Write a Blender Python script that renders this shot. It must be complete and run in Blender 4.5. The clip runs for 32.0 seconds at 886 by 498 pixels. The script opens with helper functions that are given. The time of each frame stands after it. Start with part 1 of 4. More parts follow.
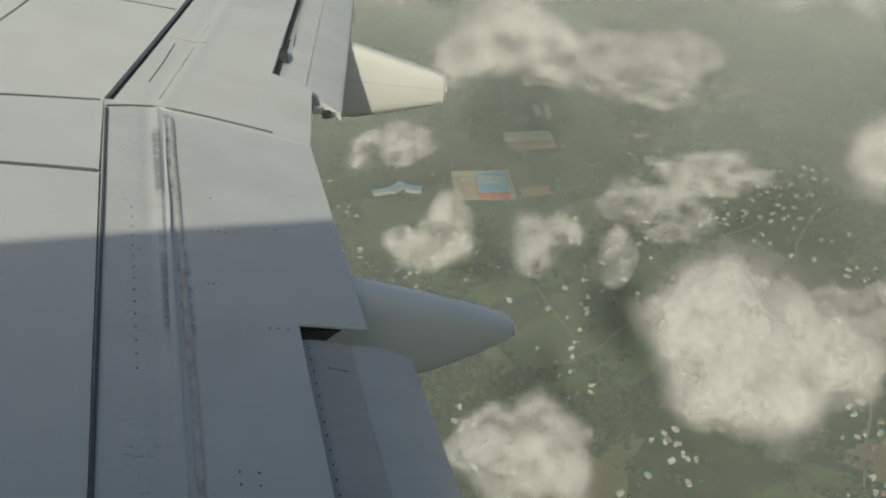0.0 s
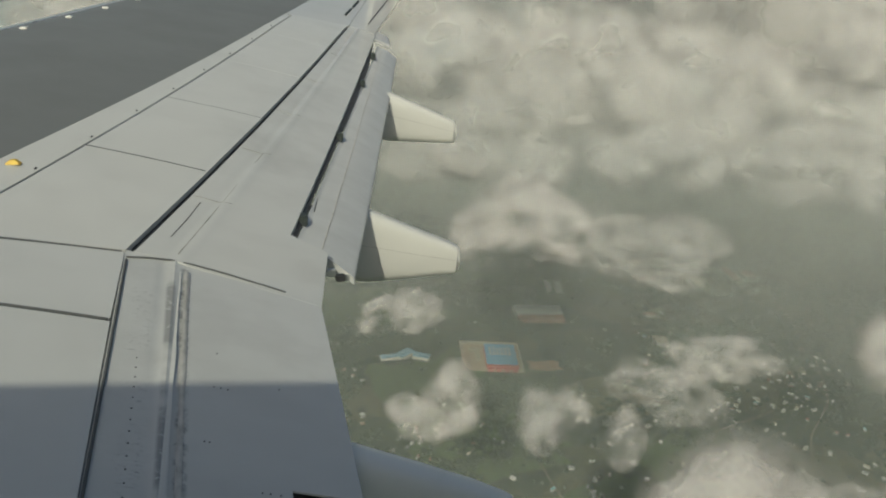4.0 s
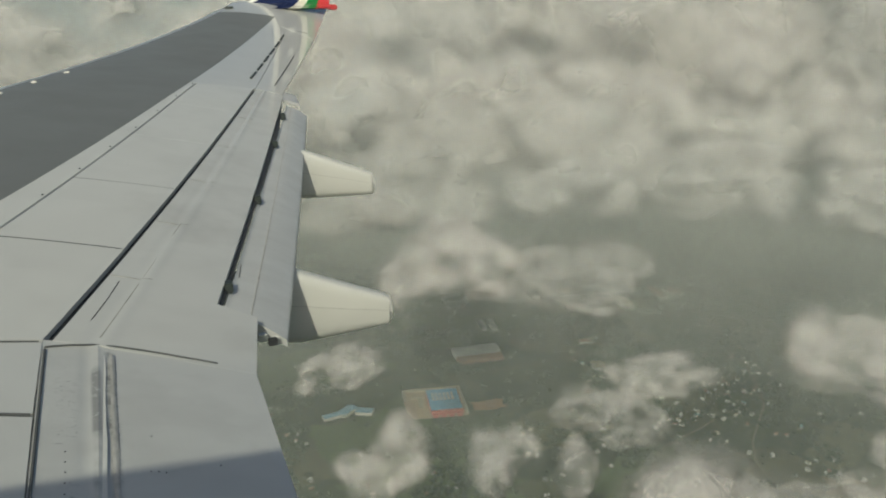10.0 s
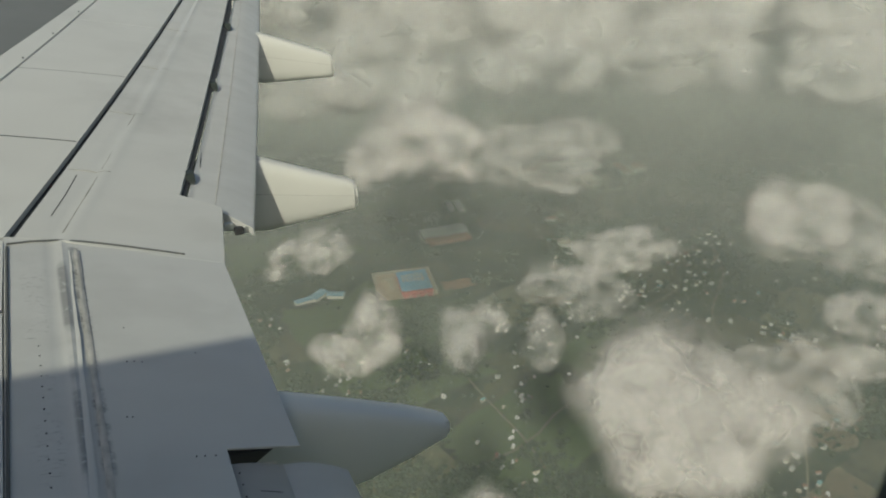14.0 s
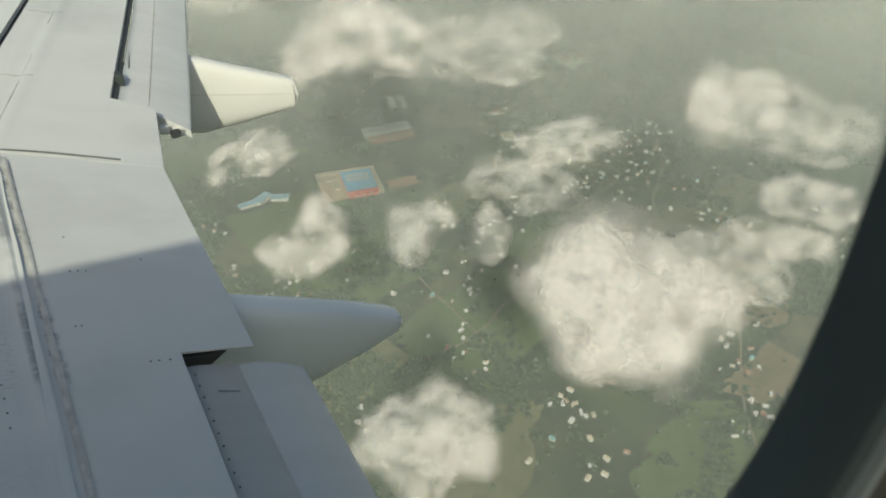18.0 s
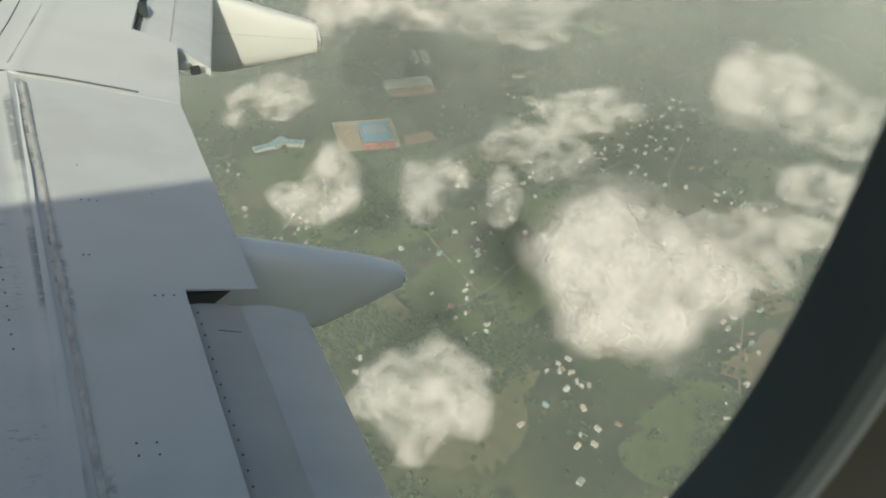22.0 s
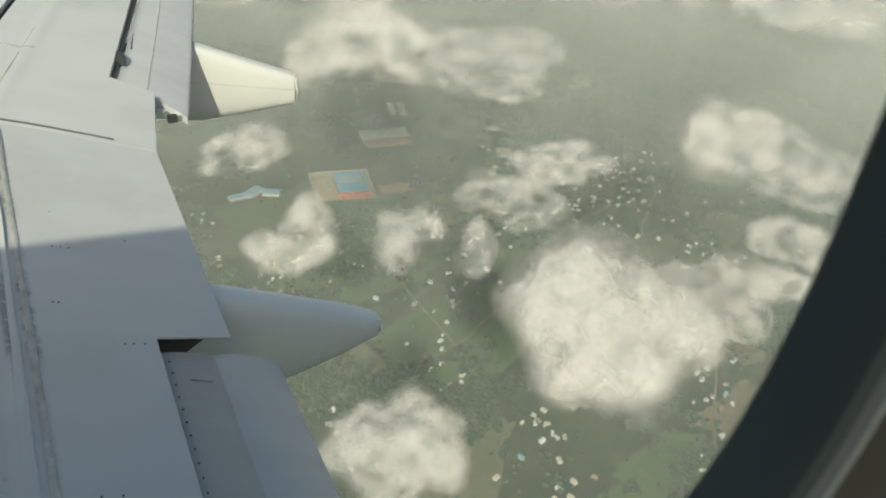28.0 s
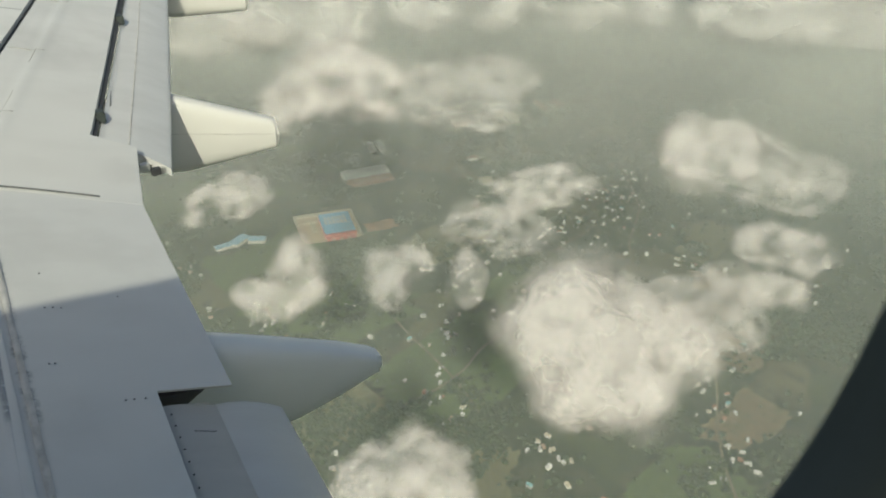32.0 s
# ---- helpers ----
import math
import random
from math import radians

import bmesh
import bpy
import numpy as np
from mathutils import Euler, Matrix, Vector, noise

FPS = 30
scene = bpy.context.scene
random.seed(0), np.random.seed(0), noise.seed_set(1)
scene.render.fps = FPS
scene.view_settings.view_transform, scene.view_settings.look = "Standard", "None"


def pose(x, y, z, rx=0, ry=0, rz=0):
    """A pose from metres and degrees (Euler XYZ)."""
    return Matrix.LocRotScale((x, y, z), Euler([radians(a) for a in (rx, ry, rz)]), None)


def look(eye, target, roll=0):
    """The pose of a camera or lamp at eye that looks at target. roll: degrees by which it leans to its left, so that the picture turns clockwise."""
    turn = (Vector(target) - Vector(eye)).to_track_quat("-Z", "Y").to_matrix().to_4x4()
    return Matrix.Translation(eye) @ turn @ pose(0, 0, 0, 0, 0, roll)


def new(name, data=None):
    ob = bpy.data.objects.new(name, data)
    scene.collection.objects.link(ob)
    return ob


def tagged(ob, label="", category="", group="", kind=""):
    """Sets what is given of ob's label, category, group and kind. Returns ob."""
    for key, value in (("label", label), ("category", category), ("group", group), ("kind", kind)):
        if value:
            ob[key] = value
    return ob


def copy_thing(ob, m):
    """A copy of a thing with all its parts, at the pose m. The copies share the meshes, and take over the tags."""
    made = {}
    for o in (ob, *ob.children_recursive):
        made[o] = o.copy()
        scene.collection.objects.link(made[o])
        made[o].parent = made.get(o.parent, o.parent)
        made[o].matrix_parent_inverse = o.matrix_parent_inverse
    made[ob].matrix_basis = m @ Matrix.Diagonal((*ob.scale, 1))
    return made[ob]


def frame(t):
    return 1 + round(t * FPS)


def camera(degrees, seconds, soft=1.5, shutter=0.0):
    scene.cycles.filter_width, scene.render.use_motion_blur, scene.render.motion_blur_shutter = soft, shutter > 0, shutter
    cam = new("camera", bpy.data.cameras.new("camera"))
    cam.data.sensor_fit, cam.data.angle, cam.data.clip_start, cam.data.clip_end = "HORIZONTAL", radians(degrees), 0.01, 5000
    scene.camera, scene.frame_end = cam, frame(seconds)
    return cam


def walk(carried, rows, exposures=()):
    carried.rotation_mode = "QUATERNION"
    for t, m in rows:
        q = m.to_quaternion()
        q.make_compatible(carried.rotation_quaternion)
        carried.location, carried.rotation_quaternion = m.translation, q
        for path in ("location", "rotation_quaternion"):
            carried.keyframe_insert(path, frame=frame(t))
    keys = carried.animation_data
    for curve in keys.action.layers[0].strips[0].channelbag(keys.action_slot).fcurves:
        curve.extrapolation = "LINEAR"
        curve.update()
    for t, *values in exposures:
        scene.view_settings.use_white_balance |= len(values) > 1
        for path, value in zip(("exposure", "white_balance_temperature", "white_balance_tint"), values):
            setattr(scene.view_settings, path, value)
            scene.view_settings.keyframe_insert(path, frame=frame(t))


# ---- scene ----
import itertools

# ---- camera: held still beside a cabin window, only turning ----
EYE = Vector((-0.46, 1.45, 1.95))
cam = camera(59.0, 32.0, soft=2.0)
cam.data.dof.use_dof, cam.data.dof.focus_distance, cam.data.dof.aperture_fstop = True, 9.0, 16.0
TURNS = [  # seconds, yaw to the left, pitch up, lean
    (0, -16.79, -32.43, 1.25),
    (0.5, -17.59, -32.14, 2.50),
    (1, -17.96, -31.47, 3.11),
    (1.5, -18.06, -30.72, 3.30),
    (2, -17.62, -29.60, 3.40),
    (2.5, -17.22, -28.65, 3.27),
    (3, -16.72, -27.97, 2.80),
    (3.5, -16.36, -24.64, 3.57),
    (4, -15.46, -20.22, 3.93),
    (4.5, -14.39, -16.87, 3.55),
    (6.5, -11.01, -9.03, 4.24),
    (7, -10.15, -6.84, 2.25),
    (7.5, -9.84, -6.03, 1.64),
    (8, -11.27, -8.15, 0.37),
    (8.5, -14.00, -11.21, 0.44),
    (9, -16.42, -13.52, 0.22),
    (9.5, -18.75, -15.20, -0.06),
    (10, -20.84, -16.64, -0.85),
    (10.5, -23.13, -18.93, -1.17),
    (11, -24.54, -19.88, -0.19),
    (11.5, -25.94, -19.40, -0.43),
    (12, -22.20, -16.85, -1.46),
    (12.5, -18.59, -14.98, -2.02),
    (13, -17.28, -15.19, -0.26),
    (13.5, -17.12, -19.56, 2.74),
    (14, -23.32, -25.25, -1.85),
    (14.5, -24.56, -26.50, -3.19),
    (15, -25.18, -31.31, 1.63),
    (15.5, -24.78, -36.93, 1.75),
    (17.5, -28.25, -31.22, -2.78),
    (18, -27.51, -32.93, -1.92),
    (18.5, -27.28, -34.33, -0.89),
    (19, -26.24, -34.56, -1.41),
    (19.5, -25.77, -34.61, -1.98),
    (20, -25.76, -34.06, -0.25),
    (20.5, -27.27, -34.40, 2.46),
    (21, -27.57, -34.73, 3.21),
    (21.5, -27.18, -35.32, 3.12),
    (22, -26.76, -35.91, 2.49),
    (22.5, -29.26, -34.78, 3.28),
    (23, -32.55, -32.36, 4.60),
    (23.5, -33.74, -30.43, 6.07),
    (24, -32.98, -29.71, 5.67),
    (24.5, -32.13, -30.01, 5.44),
    (25, -31.09, -30.81, 5.01),
    (25.5, -30.48, -31.04, 4.36),
    (27.5, -28.97, -32.08, 3.89),
    (28, -28.67, -32.21, 3.79),
    (28.5, -28.58, -32.40, 4.24),
    (29, -28.79, -32.40, 4.78),
    (29.5, -26.70, -32.57, 3.52),
    (30, -26.92, -33.39, 4.78),
    (30.5, -29.79, -34.00, 7.04),
    (31, -29.93, -32.93, 2.94),
    (31.5, -30.06, -31.36, 0.41),
    (32, -29.31, -29.94, -0.44),
]


SWAY = [  # seconds, and how far the eye drifts toward the tail, toward the pane and up
    (0, 0.0, 0.020, 0.0), (13, 0.0, 0.020, 0.0), (14, 0.007, 0.005, 0.010), (15, 0.0148, -0.002, 0.0147), (15.5, 0.013, -0.001, 0.013), (18.5, -0.0025, 0.002, 0.0021), (19, -0.006, 0.001, -0.0015),
    (20, 0.0, 0.0, 0.001), (22, 0.0052, -0.002, 0.0079), (23.5, 0.001, 0.001, -0.003), (24, 0.006, 0.004, -0.005), (25, 0.0047, 0.0, -0.0003), (28, 0.0007, -0.003, 0.0014), (30, -0.0072, -0.007, -0.0056),
    (31, -0.013, -0.001, -0.010), (32, -0.0203, 0.006, -0.0159)]


def aim(t, yaw, pitch, lean):
    a, b = radians(yaw), radians(pitch)
    at = EYE + Vector([float(np.interp(t, [r[0] for r in SWAY], [r[k] for r in SWAY])) for k in (1, 2, 3)])
    return look(at, EYE + 7 * Vector((-math.sin(a) * math.cos(b), math.cos(a) * math.cos(b), math.sin(b))), lean)


walk(cam, [(t, aim(t, a, b, c)) for t, a, b, c in TURNS],
     [(0, 0.42, 6700, 1), (2.0, 0.28, 6700, 1), (4.0, 0.12, 6700, 1), (7.0, -0.06, 6200, 0), (9.5, 0.0, 6500, 0), (11, 0.18, 6800, 2), (13, 0.02, 6500, 0), (15.0, 0.42, 6800, 1), (19, 0.78, 6700, -1), (24, 0.80, 6700, 0), (28, 0.82, 6700, -1), (32, 0.72, 6750, 1)])

# ---- light: sun from the far side of the cabin, behind the eye ----
world = bpy.data.worlds.new("sky")
scene.world = world
world.use_nodes = True
wn, wl = world.node_tree.nodes, world.node_tree.links
sky = wn.new("ShaderNodeTexSky")
sky.sky_type = "NISHITA"
sky.sun_disc = False
SUN = Vector((-0.60, -1.25, 0.98)).normalized()
sky.sun_elevation = math.asin(SUN.z)
sky.sun_rotation = math.atan2(SUN.x, SUN.y)
sky.altitude = 700
sky.air_density, sky.dust_density, sky.ozone_density = 1.0, 6.0, 1.0
wl.new(sky.outputs[0], wn["Background"].inputs[0])
wn["Background"].inputs[1].default_value = 0.08
sun = new("sun", bpy.data.lights.new("sun", "SUN"))
sun.data.energy, sun.data.angle, sun.data.color = 2.3, radians(0.6), (1.0, 0.94, 0.82)
sun.matrix_world = look(SUN * 50, (0, 0, 0))
scene.cycles.transparent_max_bounces = 128
HAZE_DEPTH = 0.175   # of the haze between the cabin and the land, straight down


# ---- materials ----
def tree_of(name):
    m = bpy.data.materials.new(name)
    m.use_nodes = True
    return m, m.node_tree.nodes, m.node_tree.links, m.node_tree.nodes["Principled BSDF"]


def coords(n, l, scale):
    tc, mp = n.new("ShaderNodeTexCoord"), n.new("ShaderNodeMapping")
    mp.inputs["Scale"].default_value = scale
    l.new(tc.outputs["Object"], mp.inputs[0])
    return mp.outputs[0]


def noise_tex(n, l, vec, scale, detail=5, rough=0.6):
    t = n.new("ShaderNodeTexNoise")
    t.inputs["Scale"].default_value, t.inputs["Detail"].default_value, t.inputs["Roughness"].default_value = scale, detail, rough
    l.new(vec, t.inputs["Vector"])
    return t.outputs["Fac"]


def ramp(n, l, fac, *stops):
    r = n.new("ShaderNodeValToRGB")
    e = r.color_ramp.elements
    while len(e) < len(stops):
        e.new(0.5)
    for k, (p, c) in zip(e, stops):
        k.position, k.color = p, (*c, 1) if len(c) == 3 else c
    l.new(fac, r.inputs[0])
    return r.outputs[0]


def blend(n, l, a, b, fac, mode="MIX"):
    x = n.new("ShaderNodeMix")
    x.data_type, x.blend_type = "RGBA", mode
    for sock, v in ((x.inputs[6], a), (x.inputs[7], b), (x.inputs[0], fac)):
        if hasattr(v, "is_linked"):
            l.new(v, sock)
        elif isinstance(v, tuple):
            sock.default_value = (*v, 1)
        else:
            sock.default_value = v
    return x.outputs[2]


def grey(v):
    return (v, v, v)


def paint(name, colour, rough=0.35, metal=0.0, streak=0.035, dirt=0.10, dirt_colour=(0.12, 0.11, 0.09), stretch=(0.35, 2.2, 1.0), bump=0.02, coat=0.0, vary=1.0):
    """Painted or bare sheet metal: streaks along the airflow, blotches of dirt, fine orange-peel relief."""
    m, n, l, b = tree_of(name)
    v = coords(n, l, stretch)
    w = coords(n, l, (1, 1, 1))
    s1, s2, s3 = noise_tex(n, l, v, 2.6, 7), noise_tex(n, l, w, 1.3, 5), noise_tex(n, l, w, 55, 3)
    c = blend(n, l, colour, tuple(k * (1 - streak * 2) for k in colour), ramp(n, l, s1, (0.38, grey(0)), (0.72, grey(1))))
    c = blend(n, l, c, dirt_colour, ramp(n, l, s2, (0.52, grey(0)), (0.9, grey(dirt * 2))))
    l.new(c, b.inputs["Base Color"])
    l.new(ramp(n, l, s1, (0.2, grey(rough * (1 - 0.25 * vary))), (0.8, grey(min(1, rough * (1 + 0.4 * vary))))), b.inputs["Roughness"])
    b.inputs["Metallic"].default_value = metal
    b.inputs["Coat Weight"].default_value = coat
    bp = n.new("ShaderNodeBump")
    bp.inputs["Strength"].default_value, bp.inputs["Distance"].default_value = bump, 0.01
    l.new(s3, bp.inputs["Height"])
    l.new(bp.outputs[0], b.inputs["Normal"])
    b.inputs["Coat Roughness"].default_value = 0.05
    return m


WING = paint("wing_grey_paint", (0.58, 0.58, 0.55), 0.36, coat=0.5, streak=0.025, stretch=(0.5, 1.2, 1), vary=0.4)
WING_B = paint("wing_grey_paint_worn", (0.55, 0.55, 0.525), 0.40, coat=0.6, streak=0.04, dirt=0.16, stretch=(0.5, 1.3, 1), vary=0.5)


def stained(base):
    """The worn paint again, with scuffs and grime along the seal over the rear spar."""
    m = base.copy()
    m.name = "wing_grey_paint_stained"
    n, l = m.node_tree.nodes, m.node_tree.links
    b = n["Principled BSDF"]
    was = b.inputs["Base Color"].links[0].from_socket
    w = coords(n, l, (1, 1, 1))
    sp = n.new("ShaderNodeSeparateXYZ")
    l.new(w, sp.inputs[0])
    c = was
    for middle, half, scale, cut, along in ((-0.735, 0.032, 24, 0.47, 0.7), (-0.80, 0.03, 40, 0.36, 1.3), (-0.925, 0.07, 36, 0.55, 2.2)):
        d = n.new("ShaderNodeMath")
        d.operation = "SUBTRACT"
        l.new(sp.outputs[0], d.inputs[0])
        k = n.new("ShaderNodeMath")
        k.operation = "MULTIPLY_ADD"
        l.new(sp.outputs[1], k.inputs[0])
        k.inputs[1].default_value, k.inputs[2].default_value = -0.035, middle + 0.175
        l.new(k.outputs[0], d.inputs[1])
        ab = n.new("ShaderNodeMath")
        ab.operation = "ABSOLUTE"
        l.new(d.outputs[0], ab.inputs[0])
        near = ramp(n, l, ab.outputs[0], (half * 0.5, grey(1)), (half, grey(0)))
        spots = ramp(n, l, noise_tex(n, l, coords(n, l, (0.7, along, 1)), scale, 9, 0.72), (cut, grey(0)), (cut + 0.09, grey(0.6)))
        mu = n.new("ShaderNodeMath")
        mu.operation = "MULTIPLY"
        l.new(near, mu.inputs[0])
        l.new(spots, mu.inputs[1])
        patch = ramp(n, l, noise_tex(n, l, w, 1.9, 3), (0.42, grey(0)), (0.55, grey(1)))
        mv = n.new("ShaderNodeMath")
        mv.operation = "MULTIPLY"
        l.new(mu.outputs[0], mv.inputs[0])
        l.new(patch, mv.inputs[1])
        c = blend(n, l, c, (0.10, 0.10, 0.095), mv.outputs[0])
    l.new(c, b.inputs["Base Color"])
    return m


WING_S = stained(WING_B)
TIP = paint("glossy_tip_paint", (0.55, 0.55, 0.52), 0.28, coat=0.8, dirt=0.05, bump=0.004, streak=0.015, stretch=(1, 1, 1), vary=0.15)
FLAP = paint("flap_grey_paint", (0.50, 0.505, 0.50), 0.40, streak=0.05)
FLAP_W = paint("flap_worn_paint", (0.40, 0.40, 0.39), 0.5, streak=0.05, dirt=0.2)
SKIN = paint("wing_box_dark_coating", (0.165, 0.17, 0.165), 0.45, streak=0.03, dirt=0.04, stretch=(0.5, 0.7, 1.0), vary=0.4)
EDGE = paint("bare_leading_edge", (0.62, 0.62, 0.60), 0.28, 0.6, dirt=0.05)
FAIR_G = paint("fairing_grey_paint", (0.62, 0.655, 0.66), 0.30, dirt=0.04)
FAIR = paint("fairing_cream_paint", (0.62, 0.615, 0.575), 0.30, dirt=0.06)
# near black: gap shade on the wing body, own colour on small fittings
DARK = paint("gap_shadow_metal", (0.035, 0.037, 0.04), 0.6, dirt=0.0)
GAP = paint("joint_sealant", (0.085, 0.09, 0.09), 0.7, dirt=0.0)
SEAL = paint("seal_strip", (0.52, 0.51, 0.48), 0.6, streak=0.2, dirt=0.2, dirt_colour=(0.10, 0.09, 0.07), stretch=(9, 5, 1))
NAVY = paint("navy_paint", (0.016, 0.024, 0.075), 0.22, streak=0.05, dirt=0.0, coat=0.5)
WHITE = paint("white_paint", (0.80, 0.79, 0.74), 0.25, streak=0.03, dirt=0.02, coat=0.4)
CREAM = paint("cream_stripe_paint", (0.78, 0.75, 0.62), 0.25, streak=0.03, dirt=0.02, coat=0.4)
GREEN = paint("green_stripe_paint", (0.02, 0.20, 0.045), 0.25, streak=0.04, dirt=0.0, coat=0.4)
RED = paint("red_stripe_paint", (0.62, 0.055, 0.06), 0.25, streak=0.04, dirt=0.0, coat=0.4)
YELLOW = paint("yellow_fitting_paint", (0.70, 0.46, 0.03), 0.45)
RUBBER = paint("black_rubber", (0.036, 0.046, 0.043), 0.55, dirt=0.0, bump=0.05)
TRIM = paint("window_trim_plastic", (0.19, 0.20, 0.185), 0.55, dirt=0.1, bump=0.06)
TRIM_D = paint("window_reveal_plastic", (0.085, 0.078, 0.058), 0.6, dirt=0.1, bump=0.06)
CABIN = paint("cabin_lining", (0.30, 0.29, 0.26), 0.7, dirt=0.05)
HULL = paint("fuselage_white_paint", (0.72, 0.72, 0.70), 0.3, dirt=0.05)


# ---- mesh helpers ----
def part(name, bm, material, parent=None, label="", smooth=True):
    me = bpy.data.meshes.new(name)
    bm.normal_update()
    bm.to_mesh(me)
    bm.free()
    for m in material if isinstance(material, (list, tuple)) else [material]:
        me.materials.append(m)
    if smooth:
        me.polygons.foreach_set("use_smooth", [True] * len(me.polygons))
        me.set_sharp_from_angle(angle=radians(35))
    ob = new(name, me)
    if parent:
        ob.parent = parent
    return tagged(ob, label)


def raw(name, verts, faces, material, parent=None, label="", smooth=False):
    me = bpy.data.meshes.new(name)
    me.from_pydata([tuple(v) for v in verts], [], [tuple(f) for f in faces])
    me.materials.append(material)
    if smooth:
        me.polygons.foreach_set("use_smooth", [True] * len(me.polygons))
    ob = new(name, me)
    if parent:
        ob.parent = parent
    return tagged(ob, label)


def thing(name, label, category, group="", kind="", at=(0, 0, 0)):
    ob = new(name)
    ob.location = at
    return tagged(ob, label, category, group, kind)


def box(bm, lo, hi, bevel=0.0):
    r = bmesh.ops.create_cube(bm, size=1, matrix=Matrix.Translation([(a + b) / 2 for a, b in zip(lo, hi)]) @ Matrix.Diagonal([*(b - a for a, b in zip(lo, hi)), 1]))
    if bevel:
        es = list({e for v in r["verts"] for e in v.link_edges})
        bmesh.ops.bevel(bm, geom=es, offset=bevel, segments=2, affect="EDGES")


def tube(points, radius, closed=False):
    """A round bar along the points."""
    bm = bmesh.new()
    rings = []
    for i, p in enumerate(points):
        a, b = points[max(i - 1, 0)], points[min(i + 1, len(points) - 1)]
        q = (Vector(b) - Vector(a)).to_track_quat("Z", "Y")
        rings.append([bm.verts.new(Vector(p) + q @ Vector((radius * math.cos(k * 1.0472), radius * math.sin(k * 1.0472), 0))) for k in range(6)])
    for r, s in zip(rings, rings[1:]):
        for k in range(6):
            bm.faces.new((r[k], r[(k + 1) % 6], s[(k + 1) % 6], s[k]))
    bm.faces.new(rings[0][::-1])
    bm.faces.new(rings[-1])
    return bm


# ---- the wing's upper surface ----
def x_le(y):
    return 1.24 - 0.52 * (17 - y)


def x_te(y):
    return 3.2 - 0.282 * (17 - y) if y > 5.75 else 0.03 + 0.02 * (5.75 - y)


def z_span(y):
    return math.tan(radians(6)) * (y - 5.75) + 0.0065 * max(0.0, y - 5.75) ** 2


def z_top(x, y):
    c = x_te(y) - x_le(y)
    s = (x - x_le(y)) / c
    g = 1 - ((s - 0.35) / 0.65) ** 2 if s > 0.35 else 1 - 0.5 * ((0.35 - s) / 0.35) ** 2
    twist = 0.13 - 0.07 * min(1.0, max(0.0, (y - 11.0) / 5.0))
    return z_span(y) + 0.065 * c * g + twist * (x_te(y) - x)


def panel(name, corners, material, parent, lift=0.0, thick=0.03, drop=(0.0, 0.0), nu=8, nv=14, label="", round_edge=0.003, hump=None):
    """A sheet on the wing between four plan corners (inner front, outer front, outer rear, inner rear), with its own thickness and softened rim.
    drop: how far the front and the rear sink below the wing's surface. hump(u, v): extra relief."""
    A, B, C, D = [Vector((*c, 0)) for c in corners]
    bm = bmesh.new()
    us = [0, 0.012, *[k / nu for k in range(1, nu)], 0.988, 1]
    vs = [0, 0.004, *[k / nv for k in range(1, nv)], 0.996, 1]
    top = []
    for v in vs:
        row = []
        for u in us:
            p = A.lerp(B, v).lerp(D.lerp(C, v), u)
            z = z_top(p.x, p.y) + lift - drop[0] * (1 - u) ** 1.5 - drop[1] * u ** 1.5
            if hump:
                z += hump(u, v)
            if u in (0, 1) or v in (0, 1):
                z -= round_edge
            row.append(bm.verts.new((p.x, p.y, z)))
        top.append(row)
    low = [[bm.verts.new((q.co.x, q.co.y, q.co.z - thick)) for q in r] for r in top]
    for i in range(len(vs) - 1):
        for j in range(len(us) - 1):
            bm.faces.new((top[i][j], top[i][j + 1], top[i + 1][j + 1], top[i + 1][j]))
            bm.faces.new((low[i][j], low[i + 1][j], low[i + 1][j + 1], low[i][j + 1]))
    n, m = len(vs) - 1, len(us) - 1
    rim = [(0, j) for j in range(m)] + [(i, m) for i in range(n)] + [(n, j) for j in range(m, 0, -1)] + [(i, 0) for i in range(n, 0, -1)]
    for (i, j), (k, q) in zip(rim, rim[1:] + rim[:1]):
        bm.faces.new((top[i][j], low[i][j], low[k][q], top[k][q]))
    bmesh.ops.recalc_face_normals(bm, faces=bm.faces)
    return part(name, bm, material, parent, label)


def line(a, b):
    """x along a straight plan line through two points, as a function of y."""
    return lambda y: a[0] + (b[0] - a[0]) * (y - a[1]) / (b[1] - a[1])


dark_rear = line((-2.12, 5.99), (1.94, 15.93))
spoiler_front = line((-1.96, 5.65), (0.21, 11.51))
spoiler_rear = line((-1.07, 5.81), (0.93, 11.74))
flap_front = line((-0.12, 6.45), (1.27, 11.50))
flap_rear = line((0.28, 6.32), (1.53, 11.53))

wing = thing("aircraft_wing", "grey airliner wing with raised winglet and partly lowered flaps", "wing")

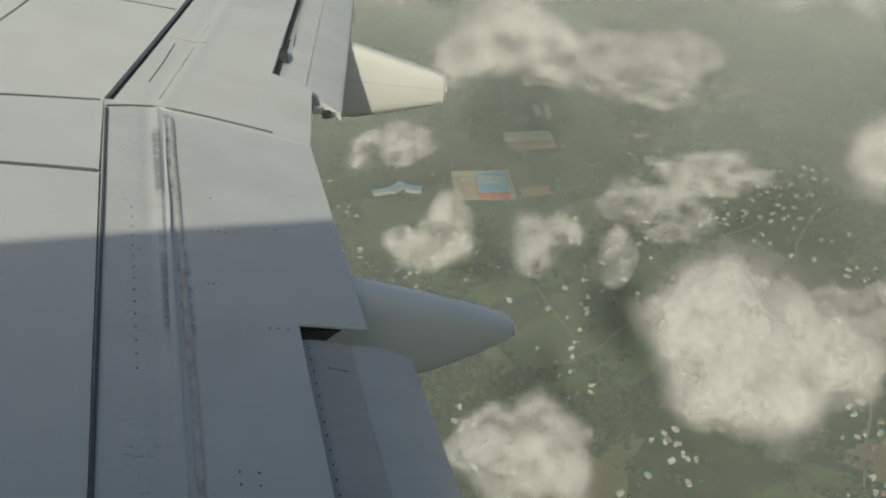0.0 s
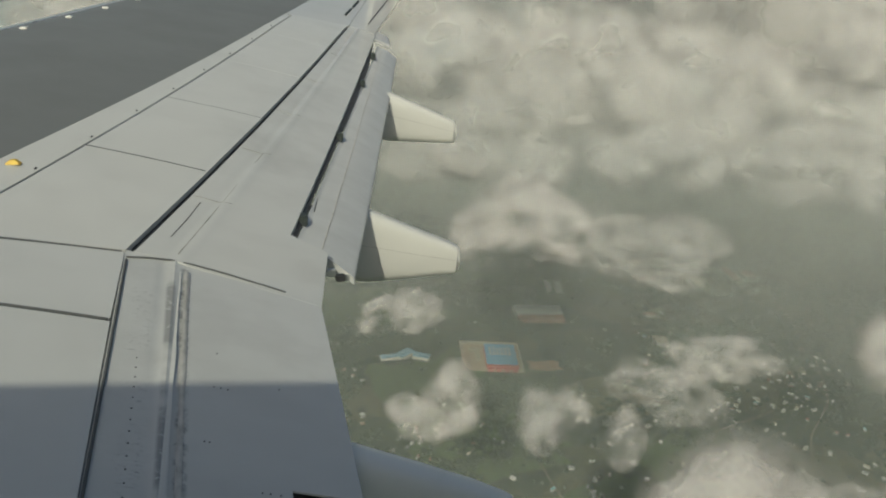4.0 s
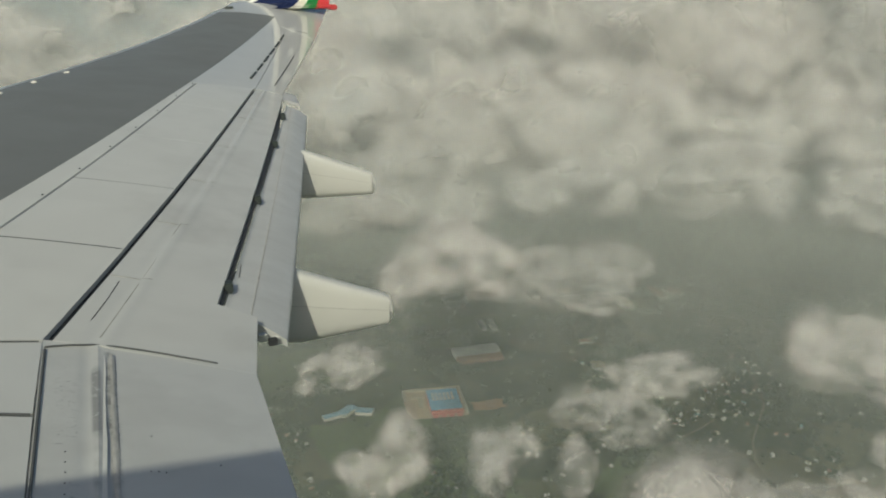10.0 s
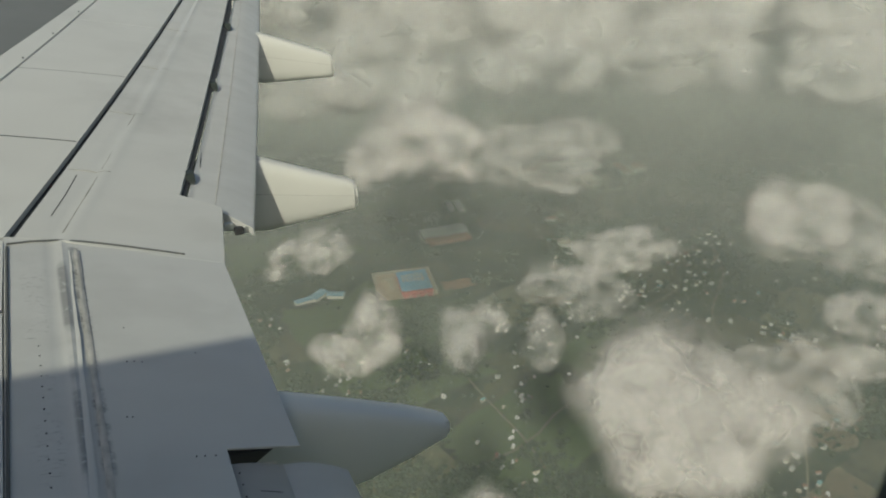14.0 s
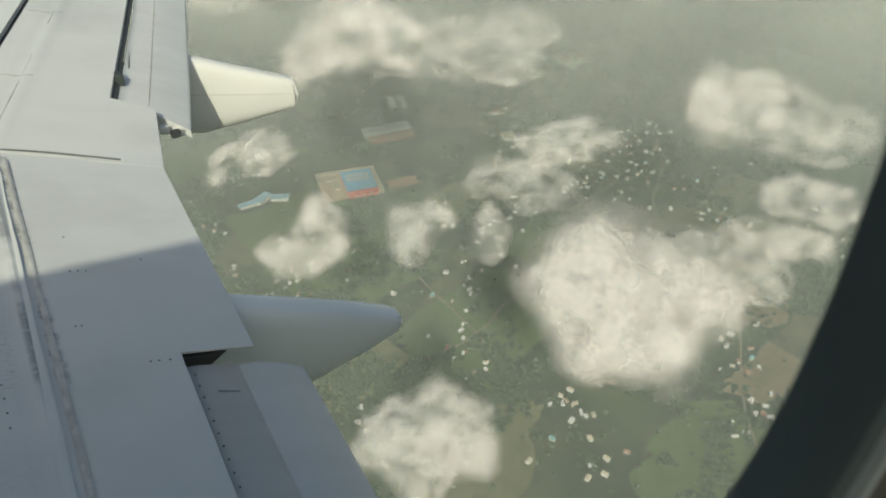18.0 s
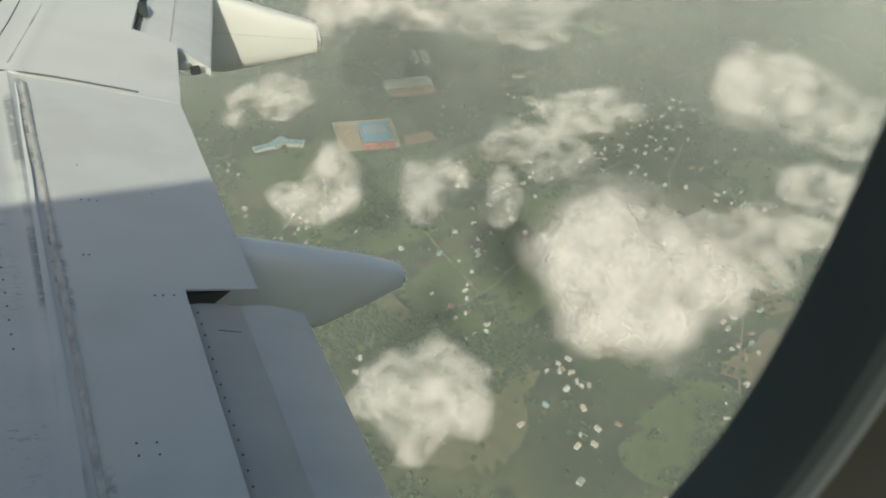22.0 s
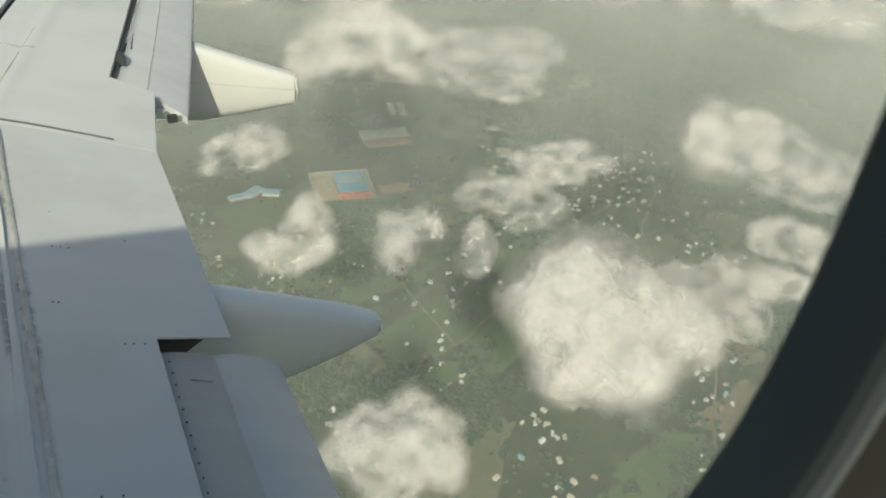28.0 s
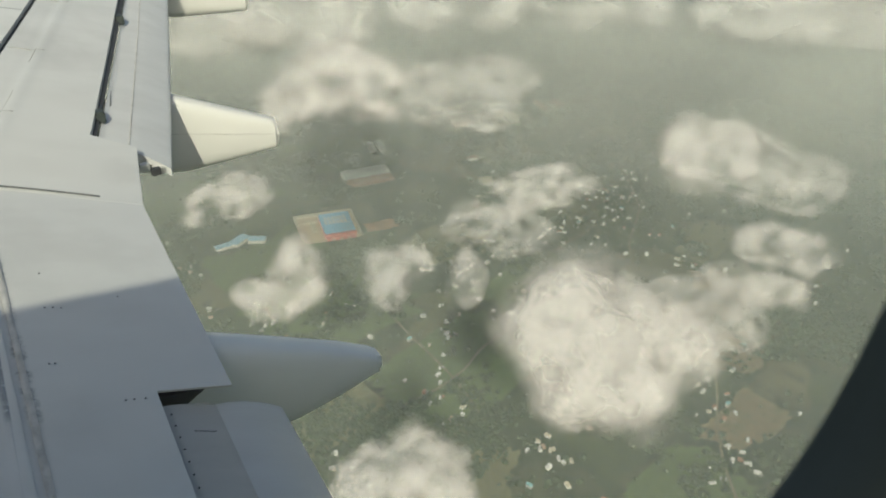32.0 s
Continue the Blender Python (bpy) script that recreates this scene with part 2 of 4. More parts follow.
# closed airfoil body under the panels, painted near black as the gaps' shade
bm = bmesh.new()
rings = []
for y in [1.6, 2.5, 3.3, 4.08, 4.12, 5.0, 5.7, 6.4, 7.5, 9, 10.5, 12, 13.5, 15, 16.3, 17.0]:
    xl, xr = x_le(y), x_te(y)
    if y < 4.1:
        xr = -0.30
    elif y < 6.2:
        xr = -0.10
    elif y < 11.6:
        xr = flap_front(y) + 0.02
    elif y >= 11.6:
        xr = line((1.37, 12.0), (3.24, 17.3))(y) - 0.03
    c = xr - xl
    up = [(xl + c * s, z_top(xl + c * s, y) - 0.035) for s in (0.02, 0.06, 0.12, 0.22, 0.35, 0.5, 0.65, 0.8, 0.92, 1.0)]
    zl = z_top(xl, y)
    low = [(xl + c * s, zl - 0.16 * s * c + (-0.055 * c * math.sin(math.pi * min(1, s * 1.05) ** 0.6) - 0.04)) for s in (0.97, 0.8, 0.6, 0.4, 0.2, 0.06, 0.015)]
    low[0] = (xl + c * 0.985, up[-1][1] - 0.05)
    nose = [(xl - 0.0, zl - 0.06)]
    rings.append([bm.verts.new((x, y, z)) for x, z in up + low + nose])
for r, s in zip(rings, rings[1:]):
    for k in range(len(r)):
        bm.faces.new((r[k], s[k], s[(k + 1) % len(r)], r[(k + 1) % len(r)]))
bm.faces.new(rings[0])
bm.faces.new(rings[-1][::-1])
bmesh.ops.recalc_face_normals(bm, faces=bm.faces)
part("wing_body", bm, DARK, wing, "inner structure painted dark as the shade in the joints")

# leading edge, dark wing box skin, light strip ahead of the spoilers
LE_CUTS = [1.7, 4.6, 7.4, 10.2, 13.0, 16.55]
for a, b in zip(LE_CUTS, LE_CUTS[1:]):
    panel("slat", [(x_le(a) - 0.01, a + 0.006), (x_le(b) - 0.01, b - 0.006), (x_le(b) + 0.16, b - 0.006), (x_le(a) + 0.20, a + 0.006)], EDGE, wing, 0.0, 0.05, (0.03, 0.0), 4, 8, "bare metal leading edge")
panel("wing_box_skin", [(x_le(1.7) + 0.21, 1.7), (x_le(16.3) + 0.17, 16.3), (dark_rear(16.05) - 0.004, 16.05), (dark_rear(1.7) - 0.004, 1.7)], SKIN, wing, 0.0, 0.03, nu=14, nv=40, label="dark grey coated wing box skin", round_edge=0.002)
panel("fixed_strip", [(dark_rear(1.7), 1.7), (dark_rear(11.545), 11.545), (spoiler_front(11.545) - 0.008, 11.545), (spoiler_front(1.7) - 0.01, 1.7)], WING, wing, 0.0, 0.03, nu=4, nv=30, round_edge=0.003)

# spoilers
CUTS = [(5.65, 5.80), (7.03, 7.01), (8.21, 8.23), (9.45, 9.47), (10.62, 10.64), (11.55, 11.72)]
for (f0, r0), (f1, r1) in zip(CUTS, CUTS[1:]):
    panel("spoiler", [(spoiler_front(f0) + 0.012, f0 + 0.003), (spoiler_front(f1) + 0.012, f1 - 0.003), (spoiler_rear(r1), r1 - 0.003), (spoiler_rear(r0), r0 + 0.003)], WING, wing, 0.004, 0.03, label="light grey spoiler panel", round_edge=0.0)
for f, r in CUTS[1:3]:
    pts = [(spoiler_front(f) + 0.01 + (spoiler_rear(r) - spoiler_front(f) - 0.02) * k / 6, f + (r - f) * k / 6) for k in range(7)]
    part("spoiler_joint", tube([(x, y, z_top(x, y) + 0.003) for x, y in pts], 0.0055 if f < 8 else 0.003), GAP, wing, "dark joint between spoilers")
for pts in ([(-1.97 + 0.88 * k / 6, 5.645 + 0.135 * k / 6) for k in range(7)], [(-2.18 + 1.11 * k / 6, 5.028 + 0.045 * k / 6) for k in range(7)]):
    part("spoiler_joint", tube([(x, y, z_top(x, y) + 0.002) for x, y in pts], 0.008), GAP, wing, "dark joint between spoilers")
panel("inner_spoiler", [(spoiler_front(5.04) + 0.01, 5.04), (-1.96, 5.63), (-1.075, 5.775), (-1.062, 5.085)], WING, wing, 0.004, 0.03, label="light grey spoiler panel", round_edge=0.0)
panel("inner_spoiler", [(spoiler_front(1.7) + 0.01, 1.7), (spoiler_front(5.015) + 0.01, 5.015), (-1.060, 5.055), (-0.955, 1.7)], WING, wing, 0.004, 0.03, nv=20, label="light grey spoiler panel", round_edge=0.0)

# fixed panels behind the spoilers
def crease(u, v):
    return 0.012 * math.exp(-((u - 0.33) / 0.03) ** 2) - 0.007 * math.exp(-((u - 0.27) / 0.025) ** 2)


def crease_out(u, v):
    return 0.012 * math.exp(-((u - 0.33) / 0.05) ** 2) - 0.006 * math.exp(-((u - 0.24) / 0.04) ** 2)


panel("trailing_panel", [(spoiler_rear(5.81) + 0.042, 5.81), (spoiler_rear(11.72) + 0.03, 11.72), (flap_front(11.6) - 0.004, 11.72), (flap_front(5.72) + 0.0, 5.72)], WING_B, wing, 0.0, 0.03, nu=24, nv=30, label="weathered fixed trailing panel", hump=crease_out, round_edge=0.0)
panel("trailing_corner", [(flap_front(5.705) - 0.06, 5.705), (flap_front(6.44) - 0.06, 6.44), (0.10, 6.31), (-0.01, 5.66)], WING_B, wing, -0.001, 0.03, nu=5, nv=6, round_edge=0.0)
inner_panel = panel("trailing_panel", [(-0.957, 1.7), (-1.076, 5.815), (-0.285, 5.735), (-0.280, 1.7)], WING_S, wing, -0.0025, 0.03, nu=30, nv=40, label="stained fixed trailing panel with worn seal", hump=crease, round_edge=0.0)
panel("trailing_plate", [(-0.2835, 4.09), (-0.285, 5.735), (-0.01, 5.68), (0.005, 4.095)], WING_S, wing, -0.0025, 0.010, nu=8, nv=20, round_edge=0.0)
arc = [(-1.06, 5.73), (-0.95, 5.768), (-0.84, 5.79), (-0.72, 5.79), (-0.61, 5.78), (-0.50, 5.766), (-0.40, 5.75), (-0.30, 5.735), (-0.21, 5.72)]
part("curved_seam", tube([(x, y, z_top(x, y) + 0.004) for x, y in arc], 0.0055), GAP, wing, "dark curved seam between panels")
joint = line((-1.062, 5.70), (-0.955, 1.75))
part("spoiler_joint", tube([(joint(v) + 0.004, v, z_top(joint(v), v) + 0.003) for v in [5.70 - 0.33 * k for k in range(13)]], 0.007), GAP, wing, "dark joint behind the spoilers")

SMEAR = paint("old_sealant", (0.36, 0.35, 0.32), 0.7, streak=0.25, dirt=0.3, stretch=(4, 3, 1))
pts = []
for k in range(25):
    v = 0.01 + 0.95 * k / 24
    y = 5.81 + 5.91 * v
    x0, x1 = spoiler_rear(y) + 0.04, flap_front(y)
    x = x0 + (x1 - x0) * 0.285
    pts.append((x, y, z_top(x, y) + crease_out(0.285, v) - 0.006 + 0.002 * noise.noise((y * 5, 0.2, 0.7))))
part("sealant_line", tube(pts, 0.008), SMEAR, wing, "weathered sealant along the panel crease")

# faint joints across the fixed panel
for y in (6.62, 7.55, 8.5, 9.5, 10.5):
    v = (y - 5.81) / 5.91
    x0, x1 = spoiler_rear(y) + 0.05, flap_front(y)
    ends = [x0 + (x1 - x0) * 0.36 * k / 6 for k in range(7)]
    part("panel_joint", tube([(x, y - 0.03 * (x - x0), z_top(x, y) + crease_out((x - x0) / (x1 - x0), v) + 0.001) for x in ends], 0.0028), SMEAR, wing, "faint joint across the panel")

# outboard flap: dark track slot, inner plate, hinge fittings, outer plate
flap = panel("outboard_flap", [(flap_front(6.46) + 0.022, 6.46), (flap_front(11.5) + 0.014, 11.50), (flap_rear(11.55), 11.50), (flap_rear(6.32), 6.32)], FLAP, wing, -0.03, 0.05, (0.02, 0.10), 16, 30, "partly lowered grey flap", hump=lambda u, v: -0.016 * max(0.0, 0.5 - u) * 2 * (1 if u > 0.02 else 0))
for y in (6.72, 8.38, 9.95, 10.95):
    bm = bmesh.new()
    x = flap_front(y)
    box(bm, (x - 0.012, y - 0.05, z_top(x, y) - 0.07), (x + 0.045, y + 0.05, z_top(x, y) + 0.006), 0.008)
    part("hinge_fitting", bm, RUBBER, flap, "black hinge fitting in the flap slot")
panel("flap_end_tab", [(1.20, 11.62), (1.24, 11.92), (1.50, 11.98), (1.48, 11.66)], FLAP, wing, -0.02, 0.03, (0, 0.03), 4, 4)

# inboard flap
inner = panel("inboard_flap", [(-0.275, 1.7), (-0.285, 4.06), (-0.075, 4.075), (-0.055, 1.7)], FLAP_W, wing, -0.03, 0.05, (0.025, 0.055), 8, 20, "lowered inner flap, worn front plate")
panel("inboard_flap_tail", [(-0.085, 1.7), (-0.103, 4.075), (0.21, 4.14), (0.24, 1.7)], FLAP, wing, -0.032, 0.05, (0.057, 0.15), 12, 20, "lowered inner flap, smooth rear plate")
part("slit", tube([(x, y, z_top(x, y) - 0.052) for x, y in ((-0.20, 3.90), (-0.17, 3.895), (-0.12, 3.885))], 0.0013), DARK, inner)
part("slot_rod", tube([(-0.24, 4.076, z_top(-0.24, 4.07) - 0.085), (-0.10, 4.08, z_top(-0.10, 4.07) - 0.075)], 0.006), EDGE, wing, "bare metal rod in the flap slot")

# aileron and wing tip
hinge = line((0.88, 11.96), (1.88, 14.81))
tip_te = line((1.37, 12.0), (3.24, 17.3))
panel("tip_skin", [(dark_rear(11.548), 11.548), (dark_rear(16.05), 16.05), (hinge(14.96), 14.96), (0.945, 11.735)], TIP, wing, 0.0, 0.03, nu=8, nv=16, round_edge=0.0)
panel("tip_skin", [(hinge(14.96) - 0.02, 14.955), (1.97, 16.06), (2.9, 16.4), (2.42, 14.96)], TIP, wing, -0.006, 0.03, nu=6, nv=6, round_edge=0.0)
panel("aileron", [(0.952, 11.74), (hinge(14.95) + 0.010, 14.95), (tip_te(14.95), 14.95), (tip_te(11.75), 11.75)], TIP, wing, 0.0, 0.03, nu=8, nv=16, label="light grey aileron", round_edge=0.0)
panel("wing_tip", [(x_le(16.3) + 0.17, 16.32), (1.40, 17.1), (3.20, 17.25), (tip_te(14.97), 14.97)], TIP, wing, -0.002, 0.03, nu=10, nv=10, label="glossy grey wing tip", round_edge=0.0)

# flap track fairings: blunt canoes under the trailing edge
def canoe(y, stations, width, tip, paint_=None, label="cream flap track fairing with a blunt end"):
    """stations: x, top z, bottom z."""
    bm = bmesh.new()
    rings = []
    n = len(stations)
    for i, (x, zt, zb) in enumerate(stations):
        f = i / (n - 1)
        w = width * (1 - (1 - tip) * f ** 1.6)
        h = (zt - zb) / 2
        ring = []
        for k in range(20):
            a = 2 * math.pi * k / 20
            cx, cz = math.cos(a), math.sin(a)
            e = 0.55
            ring.append(bm.verts.new((x, y + w * math.copysign(abs(cx) ** e, cx), (zt + zb) / 2 + h * math.copysign(abs(cz) ** e, cz))))
        rings.append(ring)
    for r, s in zip(rings, rings[1:]):
        for k in range(20):
            bm.faces.new((r[k], r[(k + 1) % 20], s[(k + 1) % 20], s[k]))
    bm.faces.new(rings[0][::-1])
    bm.faces.new(rings[-1])
    es = [e for e in bm.edges if all(v in rings[-1] for v in e.verts)]
    bmesh.ops.bevel(bm, geom=es, offset=0.03, segments=3, affect="EDGES")
    bmesh.ops.recalc_face_normals(bm, faces=bm.faces)
    ob = part("flap_fairing", bm, paint_ or FAIR, wing, label)
    if paint_:
        return ob
    # seam along the flank
    pts = [(x, y - width * (1 - (1 - tip) * (i / (n - 1)) ** 1.6) - 0.001, zt * 0.55 + zb * 0.45) for i, (x, zt, zb) in enumerate(stations)][1:]
    part("seam", tube(pts, 0.0022), SEAL, ob)
    return ob


canoe(7.52, [(-0.7, 0.05, -0.30), (0.0, 0.04, -0.52), (0.56, 0.0, -0.63), (0.95, -0.17, -0.61), (1.35, -0.34, -0.58)], 0.13, 0.75)
canoe(10.2, [(0.2, 0.45, 0.2), (0.8, 0.52, 0.05), (1.22, 0.51, -0.04), (1.60, 0.36, -0.05), (2.0, 0.19, -0.06)], 0.12, 0.75)
canoe(4.47, [(-0.9, -0.20, -0.5), (-0.3, -0.16, -0.72), (0.02, -0.16, -0.77), (0.36, -0.31, -0.75), (0.62, -0.43, -0.69), (0.83, -0.55, -0.62)], 0.13, 0.6, FAIR_G, "grey flap track fairing tapering to a round end")

# ---- winglet: a lofted blade with its painted bands ----
WL = [  # leading edge x, trailing edge x, y, leading z, trailing z
    (1.00, 3.16, 16.66, 2.07, 2.09), (1.33, 3.18, 16.88, 2.12, 2.14), (1.72, 3.22, 17.04, 2.25, 2.27), (2.20, 3.38, 17.14, 2.57, 2.62),
    (2.75, 3.70, 17.37, 3.39, 3.43), (3.24, 3.97, 17.58, 4.12, 4.16), (3.66, 4.22, 17.78, 4.70, 4.86), (3.80, 4.25, 17.82, 4.84, 4.95)]


def blade(s, c):
    """A point of the winglet: s up its height 0 to 1, c from leading (0) to trailing edge (1)."""
    f = s * (len(WL) - 1)
    i = min(int(f), len(WL) - 2)
    a, b = WL[i], WL[i + 1]
    o, e = WL[max(i - 1, 0)], WL[min(i + 2, len(WL) - 1)]
    g = f - i
    xl, xt, y, zl, zt = [0.5 * (2 * p + (q - m) * g + (2 * m - 5 * p + 4 * q - w) * g * g + (3 * p - m - 3 * q + w) * g ** 3) for m, p, q, w in zip(o, a, b, e)]
    return Vector((xl + (xt - xl) * c, y, zl + (zt - zl) * c)), (xt - xl)


def band(name, c0, c1, material, label=""):
    bm = bmesh.new()
    grid = []
    for k in range(29):
        s = k / 28
        row = []
        for j in range(6):
            c = c0(s) + (c1(s) - c0(s)) * j / 5
            p, ch = blade(s, c)
            t = 0.05 * ch * (4 * c * (1 - c)) ** 0.7 * 0.5 + 0.004
            row.append((p, t))
        grid.append(row)
    lean = Vector((0, -1, 0.3)).normalized()
    front = [[bm.verts.new(p + lean * t) for p, t in r] for r in grid]
    back = [[bm.verts.new(p - lean * t) for p, t in r] for r in grid]
    for k in range(28):
        for j in range(5):
            bm.faces.new((front[k][j], front[k][j + 1], front[k + 1][j + 1], front[k + 1][j]))
            bm.faces.new((back[k][j], back[k + 1][j], back[k + 1][j + 1], back[k][j + 1]))
        bm.faces.new((front[k][0], front[k + 1][0], back[k + 1][0], back[k][0]))
        bm.faces.new((front[k][5], back[k][5], back[k + 1][5], front[k + 1][5]))
    for k in (0, 28):
        for j in range(5):
            bm.faces.new((front[k][j], back[k][j], back[k][j + 1], front[k][j + 1]))
    bmesh.ops.recalc_face_normals(bm, faces=bm.faces)
    return part(name, bm, material, wing, label)


e0, e1, e2, e3, e4 = (lambda s: (0.13 if s < 0.9 else 0.13 * (1 - s) * 10) * min(1.0, 0.02 + s * 2.6)), (lambda s: 0.62), (lambda s: 0.73), (lambda s: 0.86), (lambda s: 1.0)
band("winglet_leading_edge", lambda s: 0.0, e0, WHITE, "white winglet leading edge")
navy = band("winglet_field", e0, e1, NAVY, "navy winglet field with white stars")
band("winglet_stripe", e1, e2, CREAM, "cream winglet stripe")
band("winglet_stripe", e2, e3, GREEN, "green winglet stripe")
band("winglet_stripe", e3, e4, RED, "red winglet stripe")
LEAN = Vector((0, -1, 0.3)).normalized()
for z in (2.63, 3.06, 3.53, 3.98, 4.43):
    s = min((k / 400 for k in range(401)), key=lambda s: abs(blade(s, 0.38)[0].z - z))
    mid, ch = blade(s, 0.40)
    mid = mid + LEAN * (0.05 * ch * 0.49 + 0.006)
    up, right = Vector((0.16, 0.29, 0.95)).normalized(), Vector((0.985, 0.0, -0.16)).normalized()
    bm = bmesh.new()
    ring = [[bm.verts.new(mid + LEAN * d + r * (right * math.sin(a) + up * math.cos(a))) for a, r in [(math.pi * k / 5, 0.125 if k % 2 == 0 else 0.05) for k in range(10)]] for d in (0.006, -0.004)]
    bm.faces.new(ring[0])
    for k in range(10):
        bm.faces.new((ring[0][k], ring[1][k], ring[1][(k + 1) % 10], ring[0][(k + 1) % 10]))
    bmesh.ops.recalc_face_normals(bm, faces=bm.faces)
    part("star", bm, WHITE, navy, "white five-pointed star", smooth=False)
bm = bmesh.new()
box(bm, (3.16, 16.85, 2.06), (3.32, 17.1, 2.16), 0.02)
part("tail_light", bm, RED, wing, "red tip light housing")
bm = bmesh.new()
box(bm, (1.18, 16.5, 2.05), (1.36, 16.75, 2.14), 0.03)
part("tip_light", bm, RUBBER, wing, "dark tip light housing")

# worn seal along the rear spar
seal_x = line((-0.745, 5.70), (-0.655, 1.8))
groove_x = line((-0.80, 5.72), (-0.72, 1.8))
for name, xf, half, mat, lift in (("seal_strip", seal_x, 0.012, SEAL, 0.004), ("seal_groove", groove_x, 0.022, WING_B, -0.001)):
    vs, fs = [], []
    for k in range(41):
        y = 5.68 - 3.9 * k / 40
        for s, h in ((-1, 0.0), (-0.5, 1.0), (0.5, 1.0), (1, 0.0)):
            x = xf(y) + half * s * (1 + 0.25 * noise.noise((y * 6, s * 3, 0.3)))
            u = (x + 0.99) / 0.71
            vs.append((x, y, z_top(x, y) + crease(u, 0) + lift * h + 0.002))
        if k:
            fs += [(4 * k - 4 + q, 4 * k - 3 + q, 4 * k + 1 + q, 4 * k + q) for q in range(3)]
    raw(name, vs, fs, mat, inner_panel, "cracked seal strip" if name == "seal_strip" else "", smooth=True)

# ---- small fittings ----
def dot_mesh(radius, height):
    bm = bmesh.new()
    bmesh.ops.create_cone(bm, cap_ends=True, segments=8, radius1=radius, radius2=radius * 0.7, depth=height)
    me = bpy.data.meshes.new("rivet")
    bm.to_mesh(me)
    bm.free()
    me.materials.append(DARK)
    return me


RIVET = dot_mesh(0.0042, 0.003)


def rivet(x, y, lift, parent):
    ob = new("rivet", RIVET)
    ob.location = (x, y, z_top(x, y) + lift)
    ob.parent = parent


for k in range(15):
    y = 4.80 - 0.072 * k
    rivet(-0.92 + 0.04 * k / 14, y, 0.001, inner_panel)
for k in range(34):
    y = 4.0 - 0.065 * k
    rivet(-0.258, y, -0.0475, inner)
for x, y in ((-0.59, 4.68), (-0.56, 4.68), (-0.53, 4.675), (-0.57, 3.34), (-0.51, 3.335), (-0.57, 3.29), (-0.51, 3.285), (-0.40, 4.05), (-0.37, 4.05), (-0.33, 4.05), (-0.62, 4.3), (-0.6, 4.3), (-0.58, 4.95), (-0.30, 4.75)):
    rivet(x, y, 0.001, inner_panel)
for y in (7.90, 8.46, 9.02, 9.58, 10.14, 10.65, 11.18, 11.75):
    bm = bmesh.new()
    x = x_le(y) + 0.30
    box(bm, (x - 0.03, y - 0.05, z_top(x, y) - 0.01), (x + 0.03, y + 0.05, z_top(x, y) + 0.012), 0.006)
    part("anchor_plate", bm, WHITE, wing, "small white plate near the leading edge")
for k in range(10):
    y = 5.95 + 0.62 * k
    x = spoiler_front(y) - 0.035
    bm = bmesh.new()
    box(bm, (x - 0.007, y - 0.018, z_top(x, y) - 0.004), (x + 0.007, y + 0.018, z_top(x, y) + 0.004), 0.002)
    part("spoiler_hinge", bm, DARK, wing, "dark hinge lug")
for k in range(6):
    y = 12.15 + 0.47 * k
    bm = tube([(hinge(v) + 0.012, v, z_top(hinge(v), v) + 0.006) for v in (y, y + 0.16, y + 0.33)], 0.016)
    part("hinge_gap", bm, RUBBER, wing, "black aileron hinge gap")
tab = line((1.25, 12.07), (1.84, 13.73))
part("tab_seam", tube([(tab(v), v, z_top(tab(v), v) + 0.002) for v in (12.05, 12.6, 13.2, 13.75)], 0.007), DARK, wing)
fl_mid = line((0.09, 6.51), (1.33, 11.45))
part("plate_seam", tube([(fl_mid(v), v, z_top(fl_mid(v), v) - 0.066) for v in (6.46, 7.5, 8.5, 9.5, 10.5, 11.45)], 0.004), SEAL, flap)
part("slit", tube([(x, y, z_top(x, y) - 0.062) for x, y in ((0.07, 6.95), (0.14, 7.3), (0.22, 7.62))], 0.004), DARK, flap)
part("slit", tube([(x, y, z_top(x, y) + 0.001) for x, y in ((-0.85, 6.05), (-0.77, 6.3), (-0.70, 6.55))], 0.003), DARK, wing)
for k, (x, y, dz, mt) in enumerate(((0.06, 6.28, -0.10, DARK), (0.12, 6.30, -0.12, EDGE), (0.18, 6.28, -0.13, DARK), (0.22, 6.34, -0.15, EDGE)  )):
    bm = bmesh.new()
    z = z_top(x, y) + dz
    box(bm, (x - 0.03, y - 0.02, z - 0.03), (x + 0.03, y + 0.02, z + 0.02), 0.006)
    part("actuator_fitting", bm, mt, wing, "small fitting in the flap gap")
bm = bmesh.new()
x, y = -1.78, 6.58
z = z_top(x, y)
vs = [bm.verts.new(p) for p in ((x - 0.10, y - 0.06, z), (x + 0.10, y - 0.06, z), (x + 0.10, y + 0.06, z), (x - 0.10, y + 0.06, z), (x - 0.03, y - 0.04, z + 0.05), (x + 0.05, y - 0.04, z + 0.05), (x + 0.05, y + 0.04, z + 0.05), (x - 0.03, y + 0.04, z + 0.05))]
for q in ((0, 1, 5, 4), (1, 2, 6, 5), (2, 3, 7, 6), (3, 0, 4, 7), (4, 5, 6, 7)):
    bm.faces.new([vs[k] for k in q])
bmesh.ops.bevel(bm, geom=list(bm.edges), offset=0.008, segments=2, affect="EDGES")
bmesh.ops.scale(bm, vec=(0.45, 0.5, 0.5), space=Matrix.Translation((-x, -y, -z)), verts=bm.verts)
part("escape_rope_fitting", bm, YELLOW, wing, "yellow wedge fitting")
txt = bpy.data.curves.new("no_step_marking", "FONT")
txt.body, txt.size, txt.align_x, txt.align_y, txt.extrude = "NO STEP", 0.050, "CENTER", "CENTER", 0.001
txt.materials.append(DARK)
ob = new("no_step_marking", txt)
ob.parent = wing
